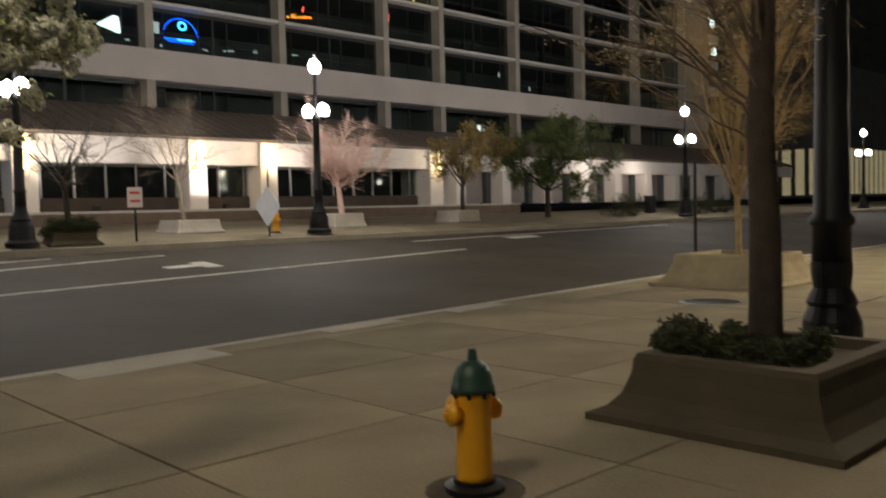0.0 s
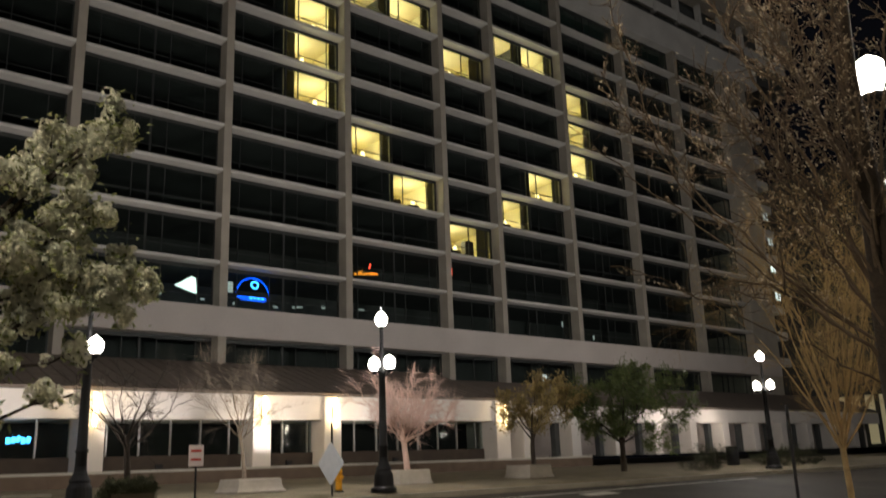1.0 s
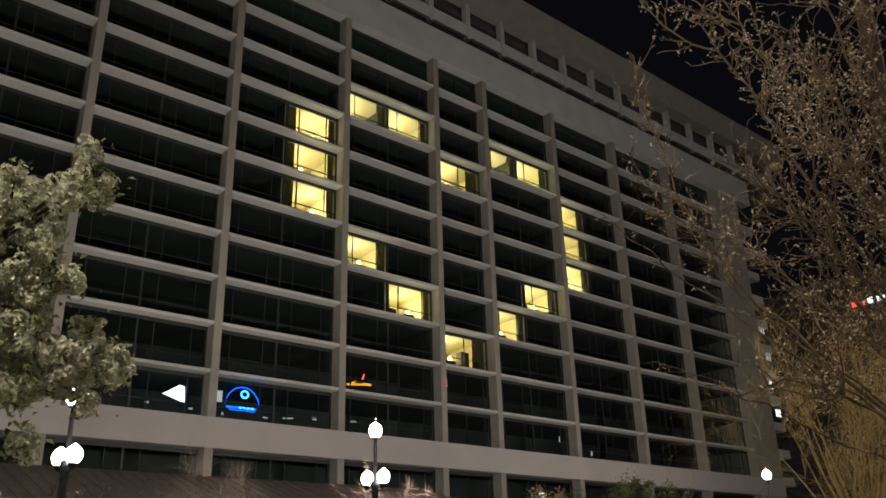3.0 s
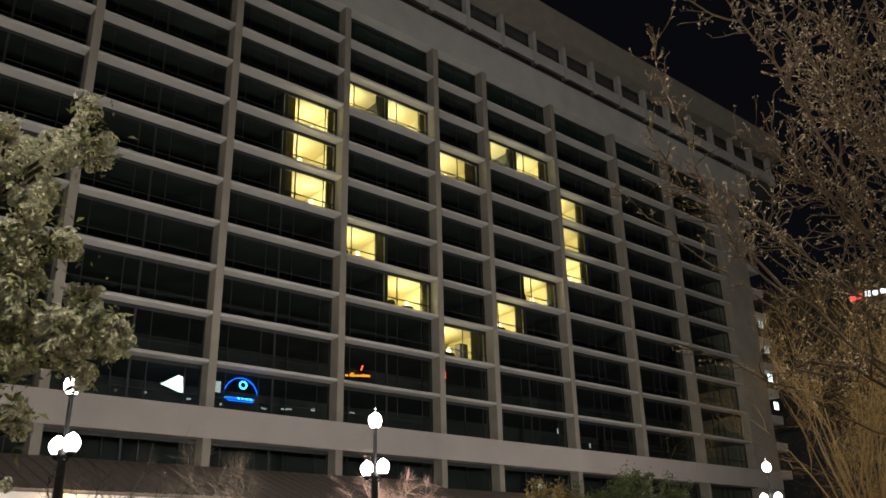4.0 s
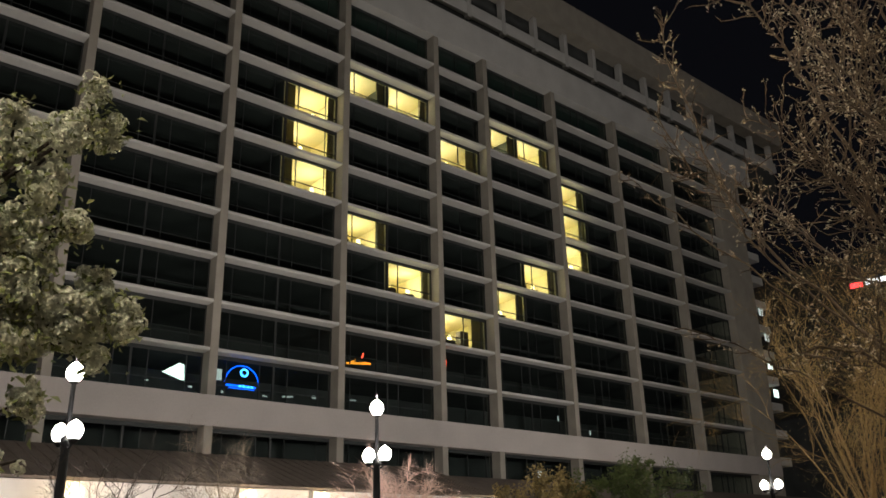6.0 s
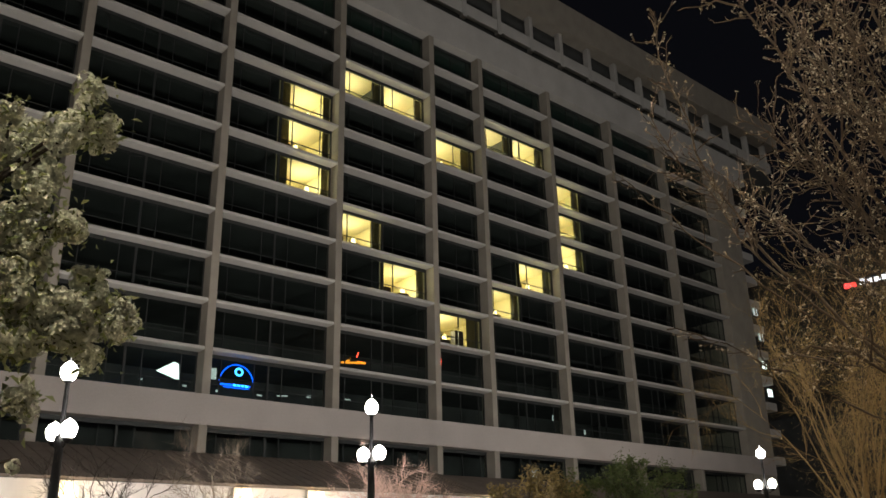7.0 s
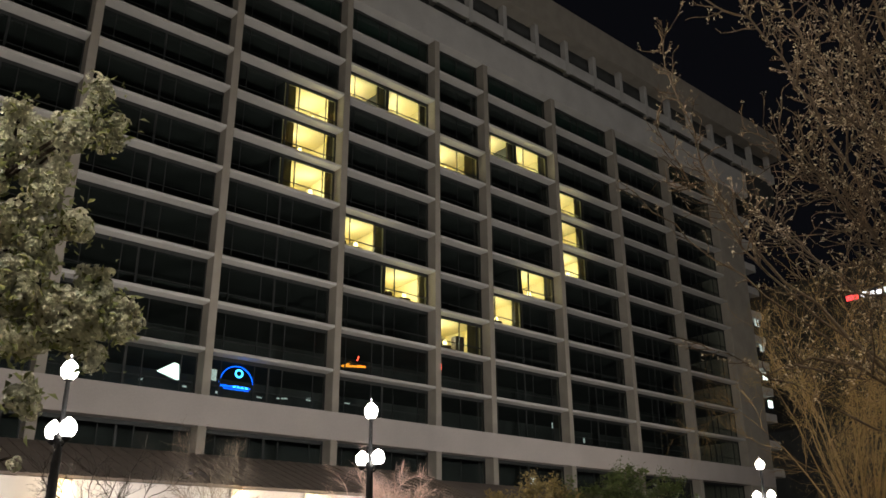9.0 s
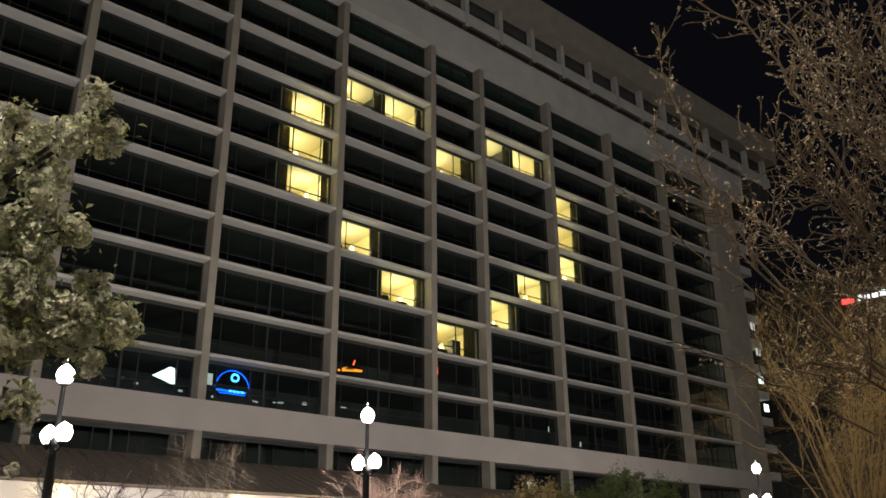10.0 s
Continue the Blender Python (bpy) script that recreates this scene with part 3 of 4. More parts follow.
def street_lamp(x, y, z, height, arms, globe_r, turn, watts, reach=0.42, fill_spot=0.0, stout=1.15, shaft=1.15):
    """A black cast-iron post with one raised and several side globes; all parts stand on z."""
    lamp = thing("street_lamp", (x, y, z), "black cast-iron street lamp with glowing white acorn globes", "street lamp", "street lamps along the road")
    lamp.rotation_euler.z = radians(turn)
    h = height - globe_r * 2.8
    arm_z = h - 1.4
    s, p = stout, shaft
    part("base", lathe([(0.34 * s, 0), (0.34 * s, 0.1), (0.27 * s, 0.16), (0.25 * s, 0.5), (0.2 * s, 0.62), (0.22 * s, 0.66), (0.16 * s, 0.78), (0.125 * p, 0.9), (0.125 * p, 1.0)], 20, True), IRON, lamp)
    part("post", lathe([(0.12 * p, 0.98), (0.115 * p, 1.3), (0.135 * p, 1.33), (0.135 * p, 1.38), (0.11 * p, 1.42), (0.085 * p, arm_z - 0.1), (0.12 * p, arm_z - 0.05), (0.12 * p, arm_z + 0.1),
                        (0.06, arm_z + 0.14), (0.055, h - 0.05), (0.11, h - 0.03), (0.11, h)], 14), IRON, lamp)
    top = part("globe", globe_mesh(globe_r), GLOBE, lamp, "glowing white acorn globe", at=move(0, 0, h))
    top.visible_shadow = False
    part("finial", lathe([(0.05, 0), (0.02, 0.05), (0.03, 0.08), (0.0, 0.14)], 10), IRON, lamp, at=move(0, 0, h + globe_r * 2.36))
    for i in range(arms):
        a = 2 * math.pi * i / arms
        dx, dy = reach * math.cos(a), reach * math.sin(a)
        bm = bmesh.new()
        prev = None
        for j in range(8):
            f = j / 7
            c = Vector((dx * f, dy * f, arm_z - 0.16 * math.sin(math.pi * f) + 0.0))
            ring = [bm.verts.new(c + Vector((0, 0, 0.028)) * math.cos(q) + Vector((-math.sin(a), math.cos(a), 0)) * 0.028 * math.sin(q)) for q in (0, 1.57, 3.14, 4.71)]
            if prev:
                for q in range(4):
                    bm.faces.new((prev[q], prev[(q + 1) % 4], ring[(q + 1) % 4], ring[q]))
            prev = ring
        part("arm", bm, IRON, lamp)
        g = part("globe", globe_mesh(globe_r * 0.95), GLOBE, lamp, "glowing white acorn globe", at=move(dx, dy, arm_z + 0.02))
        g.visible_shadow = False
        part("cup", lathe([(0.04, -0.1), (0.11, -0.02), (0.12, 0.03)], 12), IRON, lamp, at=move(dx, dy, arm_z))
    bulb("street_light", (x, y, z + height + 0.12), watts, LAMP_COLOUR if fill_spot else (1.0, 0.84, 0.60), 0.3)
    if fill_spot:
        # an added spot, with no source of its own, floods the facade from below
        data = bpy.data.lights.new("facade_fill_spot", "SPOT")
        data.energy, data.color, data.spot_size, data.spot_blend, data.shadow_soft_size = fill_spot, LAMP_COLOUR, radians(118), 0.9, 0.3
        new("facade_fill_spot", data).matrix_basis = look((x, y, z + height + 0.3), (x + 8, 53.9, 25.0))


# the last two are added to continue the row
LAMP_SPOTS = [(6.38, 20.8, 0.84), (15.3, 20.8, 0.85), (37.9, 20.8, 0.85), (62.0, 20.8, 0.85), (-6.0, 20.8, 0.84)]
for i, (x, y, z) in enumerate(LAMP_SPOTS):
    street_lamp(x, y, z, 5.6, 2, 0.2, 100, STREET_WATTS, reach=0.33, fill_spot=FILL_SPOT_WATTS * (0.45, 0.9, 1.15, 1.2, 0.05)[i])
# first stands in view; the others are added out of view for light
for x, y, watts in ((6.78, 1.55, 190.0), (-2.0, 0.8, 440.0), (-26.0, 3.0, NEAR_WATTS), (19.5, 3.2, 1700.0), (52.0, 3.0, NEAR_WATTS)):
    street_lamp(x, y, 0, 6.35, 2, 0.17, 84, watts, reach=0.36, stout=0.95, shaft=1.35)


# ---- trees ----
class Wood:
    """Collects tapered limbs as one mesh."""

    def __init__(self):
        self.v, self.f, self.tips, self.twigs = [], [], [], []

    def limb(self, pts, r0, r1, sides=5):
        base = len(self.v)
        n = len(pts)
        for i, p in enumerate(pts):
            d = (pts[min(i + 1, n - 1)] - pts[max(i - 1, 0)]).normalized()
            a = d.orthogonal().normalized()
            b = d.cross(a)
            r = r0 + (r1 - r0) * i / (n - 1)
            for s in range(sides):
                t = 2 * math.pi * s / sides
                self.v.append(p + (a * math.cos(t) + b * math.sin(t)) * r)
        for i in range(n - 1):
            for s in range(sides):
                k, m = base + i * sides + s, base + i * sides + (s + 1) % sides
                self.f.append((k, m, m + sides, k + sides))

    def mesh(self, name, mat):
        me = bpy.data.meshes.new(name)
        me.from_pydata([tuple(p) for p in self.v], [], self.f)
        me.materials.append(mat)
        for p in me.polygons:
            p.use_smooth = True
        return me


def wander(rng, start, direction, length, steps, bend, lift=0.0):
    pts, d, p = [start.copy()], direction.normalized(), start.copy()
    for _ in range(steps):
        d = (d + Vector((rng.gauss(0, bend), rng.gauss(0, bend), rng.gauss(0, bend) + lift))).normalized()
        p = p + d * (length / steps)
        pts.append(p.copy())
    return pts


def grow(wood, fine, rng, pts, r, level, length, split, bend=0.16, lift=0.04, thin=0.6, angle=0.75):
    """Side shoots from a limb's points, level by level; the last level goes into fine."""
    if level == 0:
        fine.tips.append(pts[-1])
        for p in pts[1:]:
            fine.twigs.append(p)
        return
    for _ in range(split):
        i = rng.randint(max(1, len(pts) // 4), len(pts) - 1)
        d = (pts[i] - pts[i - 1]).normalized()
        side = Vector((rng.gauss(0, 1), rng.gauss(0, 1), rng.gauss(0, 1)))
        side = (side - d * side.dot(d)).normalized()
        nd = d + side * angle * rng.uniform(0.6, 1.3)
        ln = length * rng.uniform(0.6, 1.15)
        q = wander(rng, pts[i], nd, ln, 5 if level > 1 else 4, bend, lift)
        (wood if level > 1 else fine).limb(q, r, r * 0.45, 5 if level > 1 else 3)
        grow(wood, fine, rng, q, r * thin, level - 1, length * 0.62, split, bend, lift, thin, angle)


def flakes(points, rng, size, per, spread, fold=0.35):
    """Many small folded petals or leaves round the given points."""
    v, f = [], []
    for p in points:
        for _ in range(per):
            c = p + Vector((rng.gauss(0, 1), rng.gauss(0, 1), rng.gauss(0, 1))) * spread
            a = Vector((rng.gauss(0, 1), rng.gauss(0, 1), rng.gauss(0, 1))).normalized()
            b = a.orthogonal().normalized()
            n = a.cross(b)
            s = size * rng.uniform(0.6, 1.25)
            k = len(v)
            v += [c - a * s, c + b * s * 0.55 + n * s * fold, c + a * s, c - b * s * 0.55 + n * s * fold]
            f += [(k, k + 1, k + 2), (k, k + 2, k + 3)]
    me = bpy.data.meshes.new("flakes")
    me.from_pydata([tuple(p) for p in v], [], f)
    return me


def leafy(name, parent, points, rng, mat, size, per, spread, label=""):
    me = flakes(points, rng, size, per, spread)
    me.materials.append(mat)
    return tagged(part(name, me, mat, parent, label), kind="stuff")


def street_tree(x, y, z, height, crown_r, trunk_r, seed, wood_mat, label, leaf_mat=None, limbs=7, split=4, fork=0.42, leaf=0.07, per=4, up=0.9, limb_mat=None, shoot=0.5):
    rng = random.Random(seed)
    tree = thing("street_tree", (0, 0, 0), label, "tree")
    wood, fine = Wood(), Wood()
    base = Vector((x, y, z))
    trunk = wander(rng, base, Vector((0, 0, 1)), height * fork, 5, 0.04)
    wood.limb([base - Vector((0, 0, 0.05))] + trunk[1:], trunk_r, trunk_r * 0.75, 8)
    for i in range(limbs):
        a = 2 * math.pi * (i + rng.uniform(-0.3, 0.3)) / limbs
        d = Vector((math.cos(a), math.sin(a), up * rng.uniform(0.7, 1.5)))
        ln = math.hypot(crown_r, height * (1 - fork)) * rng.uniform(0.55, 0.8)
        q = wander(rng, trunk[-1 - (i % 2)], d, ln, 6, 0.1, 0.05)
        wood.limb(q, trunk_r * 0.34, trunk_r * 0.08, 5)
        grow(wood, fine, rng, q, trunk_r * 0.11, 3, ln * shoot, split)
    limb_mat = limb_mat or (BARK if leaf_mat else wood_mat)
    part("trunk", wood.mesh("trunk", limb_mat), limb_mat, tree)
    tagged(part("fine_branching", fine.mesh("fine_branching", wood_mat), wood_mat, tree), kind="stuff")
    if leaf_mat:
        leafy("crown", tree, fine.twigs, rng, leaf_mat, leaf, per, 0.09)
    return tree


street_tree(7.62, 21.05, 1.1, 3.35, 1.0, 0.095, 11, BARK, "small bare dark-twigged street tree on the far pavement", limbs=8, split=4)
street_tree(12.1, 23.6, 1.3, 3.7, 1.5, 0.07, 12, PALETWIG, "small bare pale street tree in a concrete planter", limbs=10, split=5)
street_tree(18.35, 23.6, 1.3, 3.7, 1.5, 0.12, 13, LITPINKTWIG, "dense bare tree, lamp light put into its pinkish twig colour", limbs=17, split=6, fork=0.36, up=0.8, shoot=0.42)
street_tree(24.7, 23.6, 1.3, 3.2, 1.5, 0.10, 14, TWIG, "small tree with olive young leaves in a planter", OLIVELEAF, limbs=7, split=4, per=3)
street_tree(30.6, 23.8, 1.05, 3.8, 2.5, 0.14, 15, TWIG, "broad street tree in green young leaf", GREENLEAF, limbs=10, split=4, fork=0.38, per=6, up=0.6)
street_tree(13.8, 5.9, 0.45, 6.3, 0.8, 0.06, 16, GOLDTWIG, "golden-twigged tree in early bud in a pavement planter", GOLDLEAF, limbs=22, split=5, fork=0.22, up=2.0, leaf=0.014, per=1, limb_mat=GOLDTWIG, shoot=0.29)

# blossoming tree close to the camera
rng = random.Random(5)
blossom_tree = thing("blossom_tree", label="pear tree in full white blossom beside the pavement", category="tree")
wood, fine = Wood(), Wood()
root = Vector((-0.42, 2.95, -0.02))
wood.limb([root, root + Vector((0.01, -0.01, 0.6)), root + Vector((-0.01, 0.01, 1.1)), root + Vector((0.0, 0.0, 1.7))], 0.085, 0.065, 9)
FORK = (-0.42, 2.95, 1.6)
# each bough: where it passes and where it ends
BOUGHS = [((0.35, 2.75, 2.55), (0.55, 2.7, 2.90)), ((0.40, 2.75, 2.62), (0.66, 2.7, 2.84)), ((0.50, 2.72, 2.72), (0.77, 2.7, 3.10)),
          ((0.55, 2.72, 2.74), (0.82, 2.7, 3.02)), ((0.35, 2.75, 2.38), (0.60, 2.68, 2.63)), ((0.45, 2.75, 2.42), (0.73, 2.68, 2.63)),
          ((0.40, 2.75, 2.25), (0.71, 2.72, 2.38)), ((0.55, 2.8, 2.28), (0.94, 2.74, 2.51)), ((0.60, 2.78, 2.25), (0.93, 2.72, 2.40)),
          ((0.50, 2.78, 2.15), (0.85, 2.72, 2.29)), ((0.35, 2.75, 2.1), (0.67, 2.70, 2.26)), ((0.25, 2.75, 1.90), (0.66, 2.7, 2.04)), ((0.35, 2.75, 2.3), (0.67, 2.72, 2.50)), ((0.3, 2.8, 2.35), (0.63, 2.78, 2.56)),
          ((0.30, 2.75, 1.78), (0.69, 2.7, 1.92)), ((0.30, 2.78, 2.15), (0.58, 2.75, 2.32)), ((0.45, 2.8, 2.18), (0.80, 2.85, 2.36)),
          ((0.30, 2.85, 2.6), (0.62, 2.85, 2.98)), ((0.1, 2.8, 2.4), (0.38, 2.62, 2.75)), ((0.1, 2.8, 2.1), (0.4, 2.6, 2.4)),
          ((-0.7, 3.2, 2.4), (-1.0, 3.5, 3.0)), ((-0.6, 2.6, 2.4), (-0.8, 2.2, 2.9)), ((-0.2, 3.3, 2.4), (0.0, 3.7, 3.0)), ((-0.3, 2.9, 2.6), (-0.1, 2.9, 3.3))]


def bough_line(a, m, e, n, rng, jitter):
    """A bow from a to e that passes m half-way."""
    a, m, e = Vector(a), Vector(m), Vector(e)
    b = m * 2 - (a + e) * 0.5
    line = [a * (1 - t) ** 2 + b * 2 * t * (1 - t) + e * t * t for t in [j / n for j in range(n + 1)]]
    return [line[0]] + [p + Vector((rng.gauss(0, jitter), rng.gauss(0, jitter), rng.gauss(0, jitter))) for p in line[1:]]


for n, (m, e) in enumerate(BOUGHS):
    q = bough_line(FORK, m, (e[0] + 0.005, e[1], e[2]), 9, rng, 0.012)
    wood.limb(q, 0.012, 0.004, 6)
    fine.twigs += q[5:]
    grow(wood, fine, rng, q[5:] if n in (2, 3, 7, 8) else q[4:], 0.004, 2, 0.04 if n in (2, 3, 7) else 0.058, 4 if n in (2, 3, 7) else 6, 0.16, 0.05)
part("trunk", wood.mesh("trunk", BARK), BARK, blossom_tree)
tagged(part("fine_branching", fine.mesh("fine_branching", BARK), BARK, blossom_tree), kind="stuff")


def clusters(points, rng, radius, per, petal):
    """Round heads of blossom: petals standing on small spheres."""
    v, f = [], []
    for p in points:
        r = radius * rng.uniform(0.6, 1.2)
        c0 = p + Vector((rng.gauss(0, 1), rng.gauss(0, 1), rng.gauss(0, 1))) * 0.015
        for _ in range(per):
            n = Vector((rng.gauss(0, 1), rng.gauss(0, 1), rng.gauss(0.25, 1))).normalized()
            a = n.orthogonal().normalized()
            a = (a + n.cross(a) * rng.uniform(-2, 2)).normalized()
            b = n.cross(a)
            c, s = c0 + n * r * rng.uniform(0.75, 1.0), petal * rng.uniform(0.7, 1.2)
            k = len(v)
            v += [c - n * s * 0.5, c + a * s + n * s * 0.2, c + b * s + n * s * 0.3, c - a * s + n * s * 0.2, c - b * s + n * s * 0.25]
            f += [(k, k + 1, k + 2), (k, k + 2, k + 3), (k, k + 3, k + 4), (k, k + 4, k + 1)]
    me = bpy.data.meshes.new("blossom")
    me.from_pydata([tuple(p) for p in v], [], f)
    me.materials.append(BLOSSOM)
    return me


heads = [p for p in fine.twigs if rng.random() < 0.62]
tagged(part("blossom", clusters(heads, rng, 0.027, 30, 0.0088), BLOSSOM, blossom_tree, "round heads of white blossom"), kind="stuff")
leafy("foliage", blossom_tree, [p for p in fine.twigs if rng.random() < 0.28], rng, LEAF, 0.017, 4, 0.035)

# budding tree in the near planter, its crown reaching over the pavement
rng = random.Random(8)
bud_tree = thing("budding_tree", label="tall bare tree with pale buds growing in a planter", category="tree")
wood, fine = Wood(), Wood()
root = Vector((5.45, 1.52, 0.36))
trunk = [root, root + Vector((0.01, 0.0, 0.9)), root + Vector((-0.02, 0.02, 1.7)), root + Vector((0.0, 0.0, 2.6)), root + Vector((0.05, 0.05, 3.8)), root + Vector((0.1, 0.0, 5.2))]
wood.limb(trunk, 0.13, 0.055, 12)
boughs = Wood()
# each bough: its height on the trunk, where it passes, where it ends, its thickness
SWEEPS = [(2.5, (4.85, 1.90, 4.10), (4.25, 2.13, 5.05), 0.016), (2.2, (4.70, 2.38, 3.42), (4.22, 2.62, 4.95), 0.013), (2.2, (4.72, 2.36, 3.30), (4.15, 2.68, 4.30), 0.010),
          (2.1, (4.70, 2.40, 3.15), (4.10, 2.95, 3.92), 0.008), (1.9, (4.62, 2.27, 2.56), (4.10, 2.70, 2.84), 0.008), (2.0, (4.95, 1.95, 2.62), (4.35, 2.28, 2.60), 0.016),
          (2.6, (4.95, 1.85, 3.55), (4.45, 2.08, 3.95), 0.010), (2.4, (5.0, 1.75, 3.3), (4.5, 1.95, 3.75), 0.010), (2.8, (5.0, 1.6, 4.2), (4.5, 1.70, 4.9), 0.012),
          (2.6, (4.9, 1.5, 3.6), (4.35, 1.60, 4.15), 0.011), (2.5, (4.95, 1.45, 3.4), (4.4, 1.45, 3.75), 0.011), (2.7, (5.0, 1.35, 3.9), (4.6, 1.25, 4.7), 0.012),
          (2.2, (4.9, 1.7, 3.05), (4.4, 1.75, 3.45), 0.010), (3.2, (5.1, 1.9, 4.5), (4.8, 2.2, 5.6), 0.013),
          (3.3, (5.2, 1.6, 4.9), (4.8, 1.7, 6.0), 0.013), (2.3, (5.5, 2.1, 3.2), (5.4, 2.9, 4.2), 0.012), (2.9, (5.6, 1.9, 4.2), (5.8, 2.4, 5.4), 0.013),
          (2.4, (6.0, 1.7, 3.3), (6.7, 2.0, 4.4), 0.013), (2.6, (5.9, 1.2, 3.4), (6.4, 0.8, 4.3), 0.013), (2.2, (5.2, 1.0, 3.0), (4.9, 0.4, 3.8), 0.013),
          (2.8, (5.3, 1.2, 4.2), (5.0, 0.8, 5.2), 0.013)]


def shoots(line, rng, first, step, length):
    """Short side shoots along a bough, each with a few spurs that carry the buds."""
    walked = 0.0
    for a, b in zip(line[first:], line[first + 1:]):
        walked += (b - a).length
        while walked > step:
            walked -= step
            p, d = a.lerp(b, rng.random()), (b - a).normalized()
            side = Vector((rng.gauss(0, 1), rng.gauss(0, 1), rng.gauss(0.1, 1)))
            side = (side - d * side.dot(d)).normalized()
            ln = length * rng.uniform(0.35, 1.2)
            q = wander(rng, p, d * 0.7 + side * rng.uniform(0.6, 1.2), ln, 5, 0.16, 0.05)
            boughs.limb(q, 0.0042, 0.002, 4)
            fine.twigs += q[2:]
            for _ in range(4):
                k = rng.randint(1, 5)
                e = (q[k] - q[k - 1]).normalized() + Vector((rng.gauss(0, 0.6), rng.gauss(0, 0.6), rng.gauss(0.15, 0.6)))
                w = wander(rng, q[k], e, ln * rng.uniform(0.18, 0.5), 3, 0.2, 0.06)
                fine.limb(w, 0.0024, 0.0012, 3)
                fine.twigs += w[1:]
                fine.tips.append(w[-1])


for n, (at, m, e, r) in enumerate(SWEEPS):
    start = trunk[0] + Vector((0.0, 0.0, at - 0.36))
    q = bough_line(start, m, e, 14, rng, 0.014)
    boughs.limb(q, r, 0.004, 6)
    sparse = n in (3, 4)
    shoots(q, rng, 7 if n < 5 else 3, 0.11 if sparse else 0.034 if n < 5 else 0.048, 0.13 if sparse else 0.2 if n < 5 else 0.3)
    if n not in (1, 2, 3, 4):
        for _ in range(3):
            k = rng.randint(5, 12)
            d = (q[k] - q[k - 1]).normalized() + Vector((rng.gauss(0, 0.5), rng.gauss(0, 0.5), rng.gauss(0.2, 0.4)))
            side = wander(rng, q[k], d, rng.uniform(0.35, 0.7), 8, 0.1, 0.04)
            boughs.limb(side, r * 0.5, 0.003, 5)
            shoots(side, rng, 1, 0.055, 0.2)
part("trunk", wood.mesh("trunk", BARK), BARK, bud_tree)
tagged(part("bough_wood", boughs.mesh("bough_wood", BOUGH), BOUGH, bud_tree), kind="stuff")
tagged(part("fine_branching", fine.mesh("fine_branching", TWIG), TWIG, bud_tree), kind="stuff")
leafy("budding", bud_tree, [p for p in fine.tips if rng.random() < 0.65] + [p for p in fine.twigs if rng.random() < 0.05], rng, BUD, 0.0105, 2, 0.007, "pale opening buds")


# ---- planters ----
def flared_planter(x, y, wx, wy, h, flare, z=0.0, turn=0.0, label="flared exposed-aggregate concrete planter", mat=None):
    """A tub whose sides sweep outwards to a broad foot."""
    p = thing("planter", (x, y, z), label, "planter")
    p.rotation_euler.z = radians(turn)
    bm = bmesh.new()
    prof = [(flare, 0.0), (flare, 0.05), (flare * 0.55, 0.10), (flare * 0.25, h * 0.4), (flare * 0.05, h * 0.7), (0.0, h - 0.04), (-0.02, h), (-0.14, h), (-0.16, h - 0.12)]
    rings = []
    for o, zz in prof:
        rings.append([bm.verts.new((sx * (wx / 2 + o), sy * (wy / 2 + o), zz)) for sx, sy in ((-1, -1), (1, -1), (1, 1), (-1, 1))])
    for a, b in zip(rings, rings[1:]):
        for i in range(4):
            bm.faces.new((a[i], a[(i + 1) % 4], b[(i + 1) % 4], b[i]))
    bm.faces.new(rings[0][::-1])
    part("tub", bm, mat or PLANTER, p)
    part("soil", box(-wx / 2 + 0.15, wx / 2 - 0.15, -wy / 2 + 0.15, wy / 2 - 0.15, h - 0.2, h - 0.08), EARTH, p)
    return p


def shrub(x, y, z, r, h, seed, mat=SHRUB, label="low dark evergreen shrub"):
    rng = random.Random(seed)
    s = thing("shrub", (0, 0, 0), label, "shrub")
    wood, fine = Wood(), Wood()
    for i in range(9):
        a = rng.uniform(0, 6.28)
        q = wander(rng, Vector((x, y, z)), Vector((math.cos(a) * r, math.sin(a) * r, h * 1.2)), math.hypot(r, h) * 0.8, 4, 0.2)
        wood.limb(q, 0.012, 0.005, 4)
        grow(wood, fine, rng, q, 0.005, 2, r * 0.7, 4, 0.2, 0.02)
    part("stems", wood.mesh("stems", BARK), BARK, s)
    tagged(part("fine_branching", fine.mesh("fine_branching", BARK), BARK, s), kind="stuff")
    leafy("foliage", s, fine.twigs, rng, mat, 0.03, 5, 0.03)
    return s


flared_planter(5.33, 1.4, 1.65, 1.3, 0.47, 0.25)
for i, (x, y, r, h) in enumerate(((4.85, 1.85, 0.13, 0.16), (5.1, 1.98, 0.16, 0.24), (4.95, 1.35, 0.13, 0.10), (5.3, 1.15, 0.15, 0.14), (5.55, 1.75, 0.12, 0.16), (5.2, 1.6, 0.14, 0.14))):
    shrub(x, y, 0.38, r * 0.85, h * 0.75, 40 + i)
flared_planter(14.35, 6.2, 1.7, 1.7, 0.58, 0.34, mat=TANPLANTER)
flared_planter(12.3, 23.6, 1.4, 1.3, 0.42, 0.12, 0.95, label="pale concrete street planter", mat=PALEPLANTER)
flared_planter(18.2, 23.6, 1.3, 1.3, 0.5, 0.08, 0.95, label="pale concrete street planter", mat=PALEPLANTER)
flared_planter(24.4, 23.6, 1.2, 1.3, 0.5, 0.08, 0.95, label="pale concrete street planter", mat=PALEPLANTER)
flared_planter(7.62, 21.02, 1.05, 0.7, 0.36, 0.14, 0.80, label="dark square street planter under a hedge", mat=PLANTER)
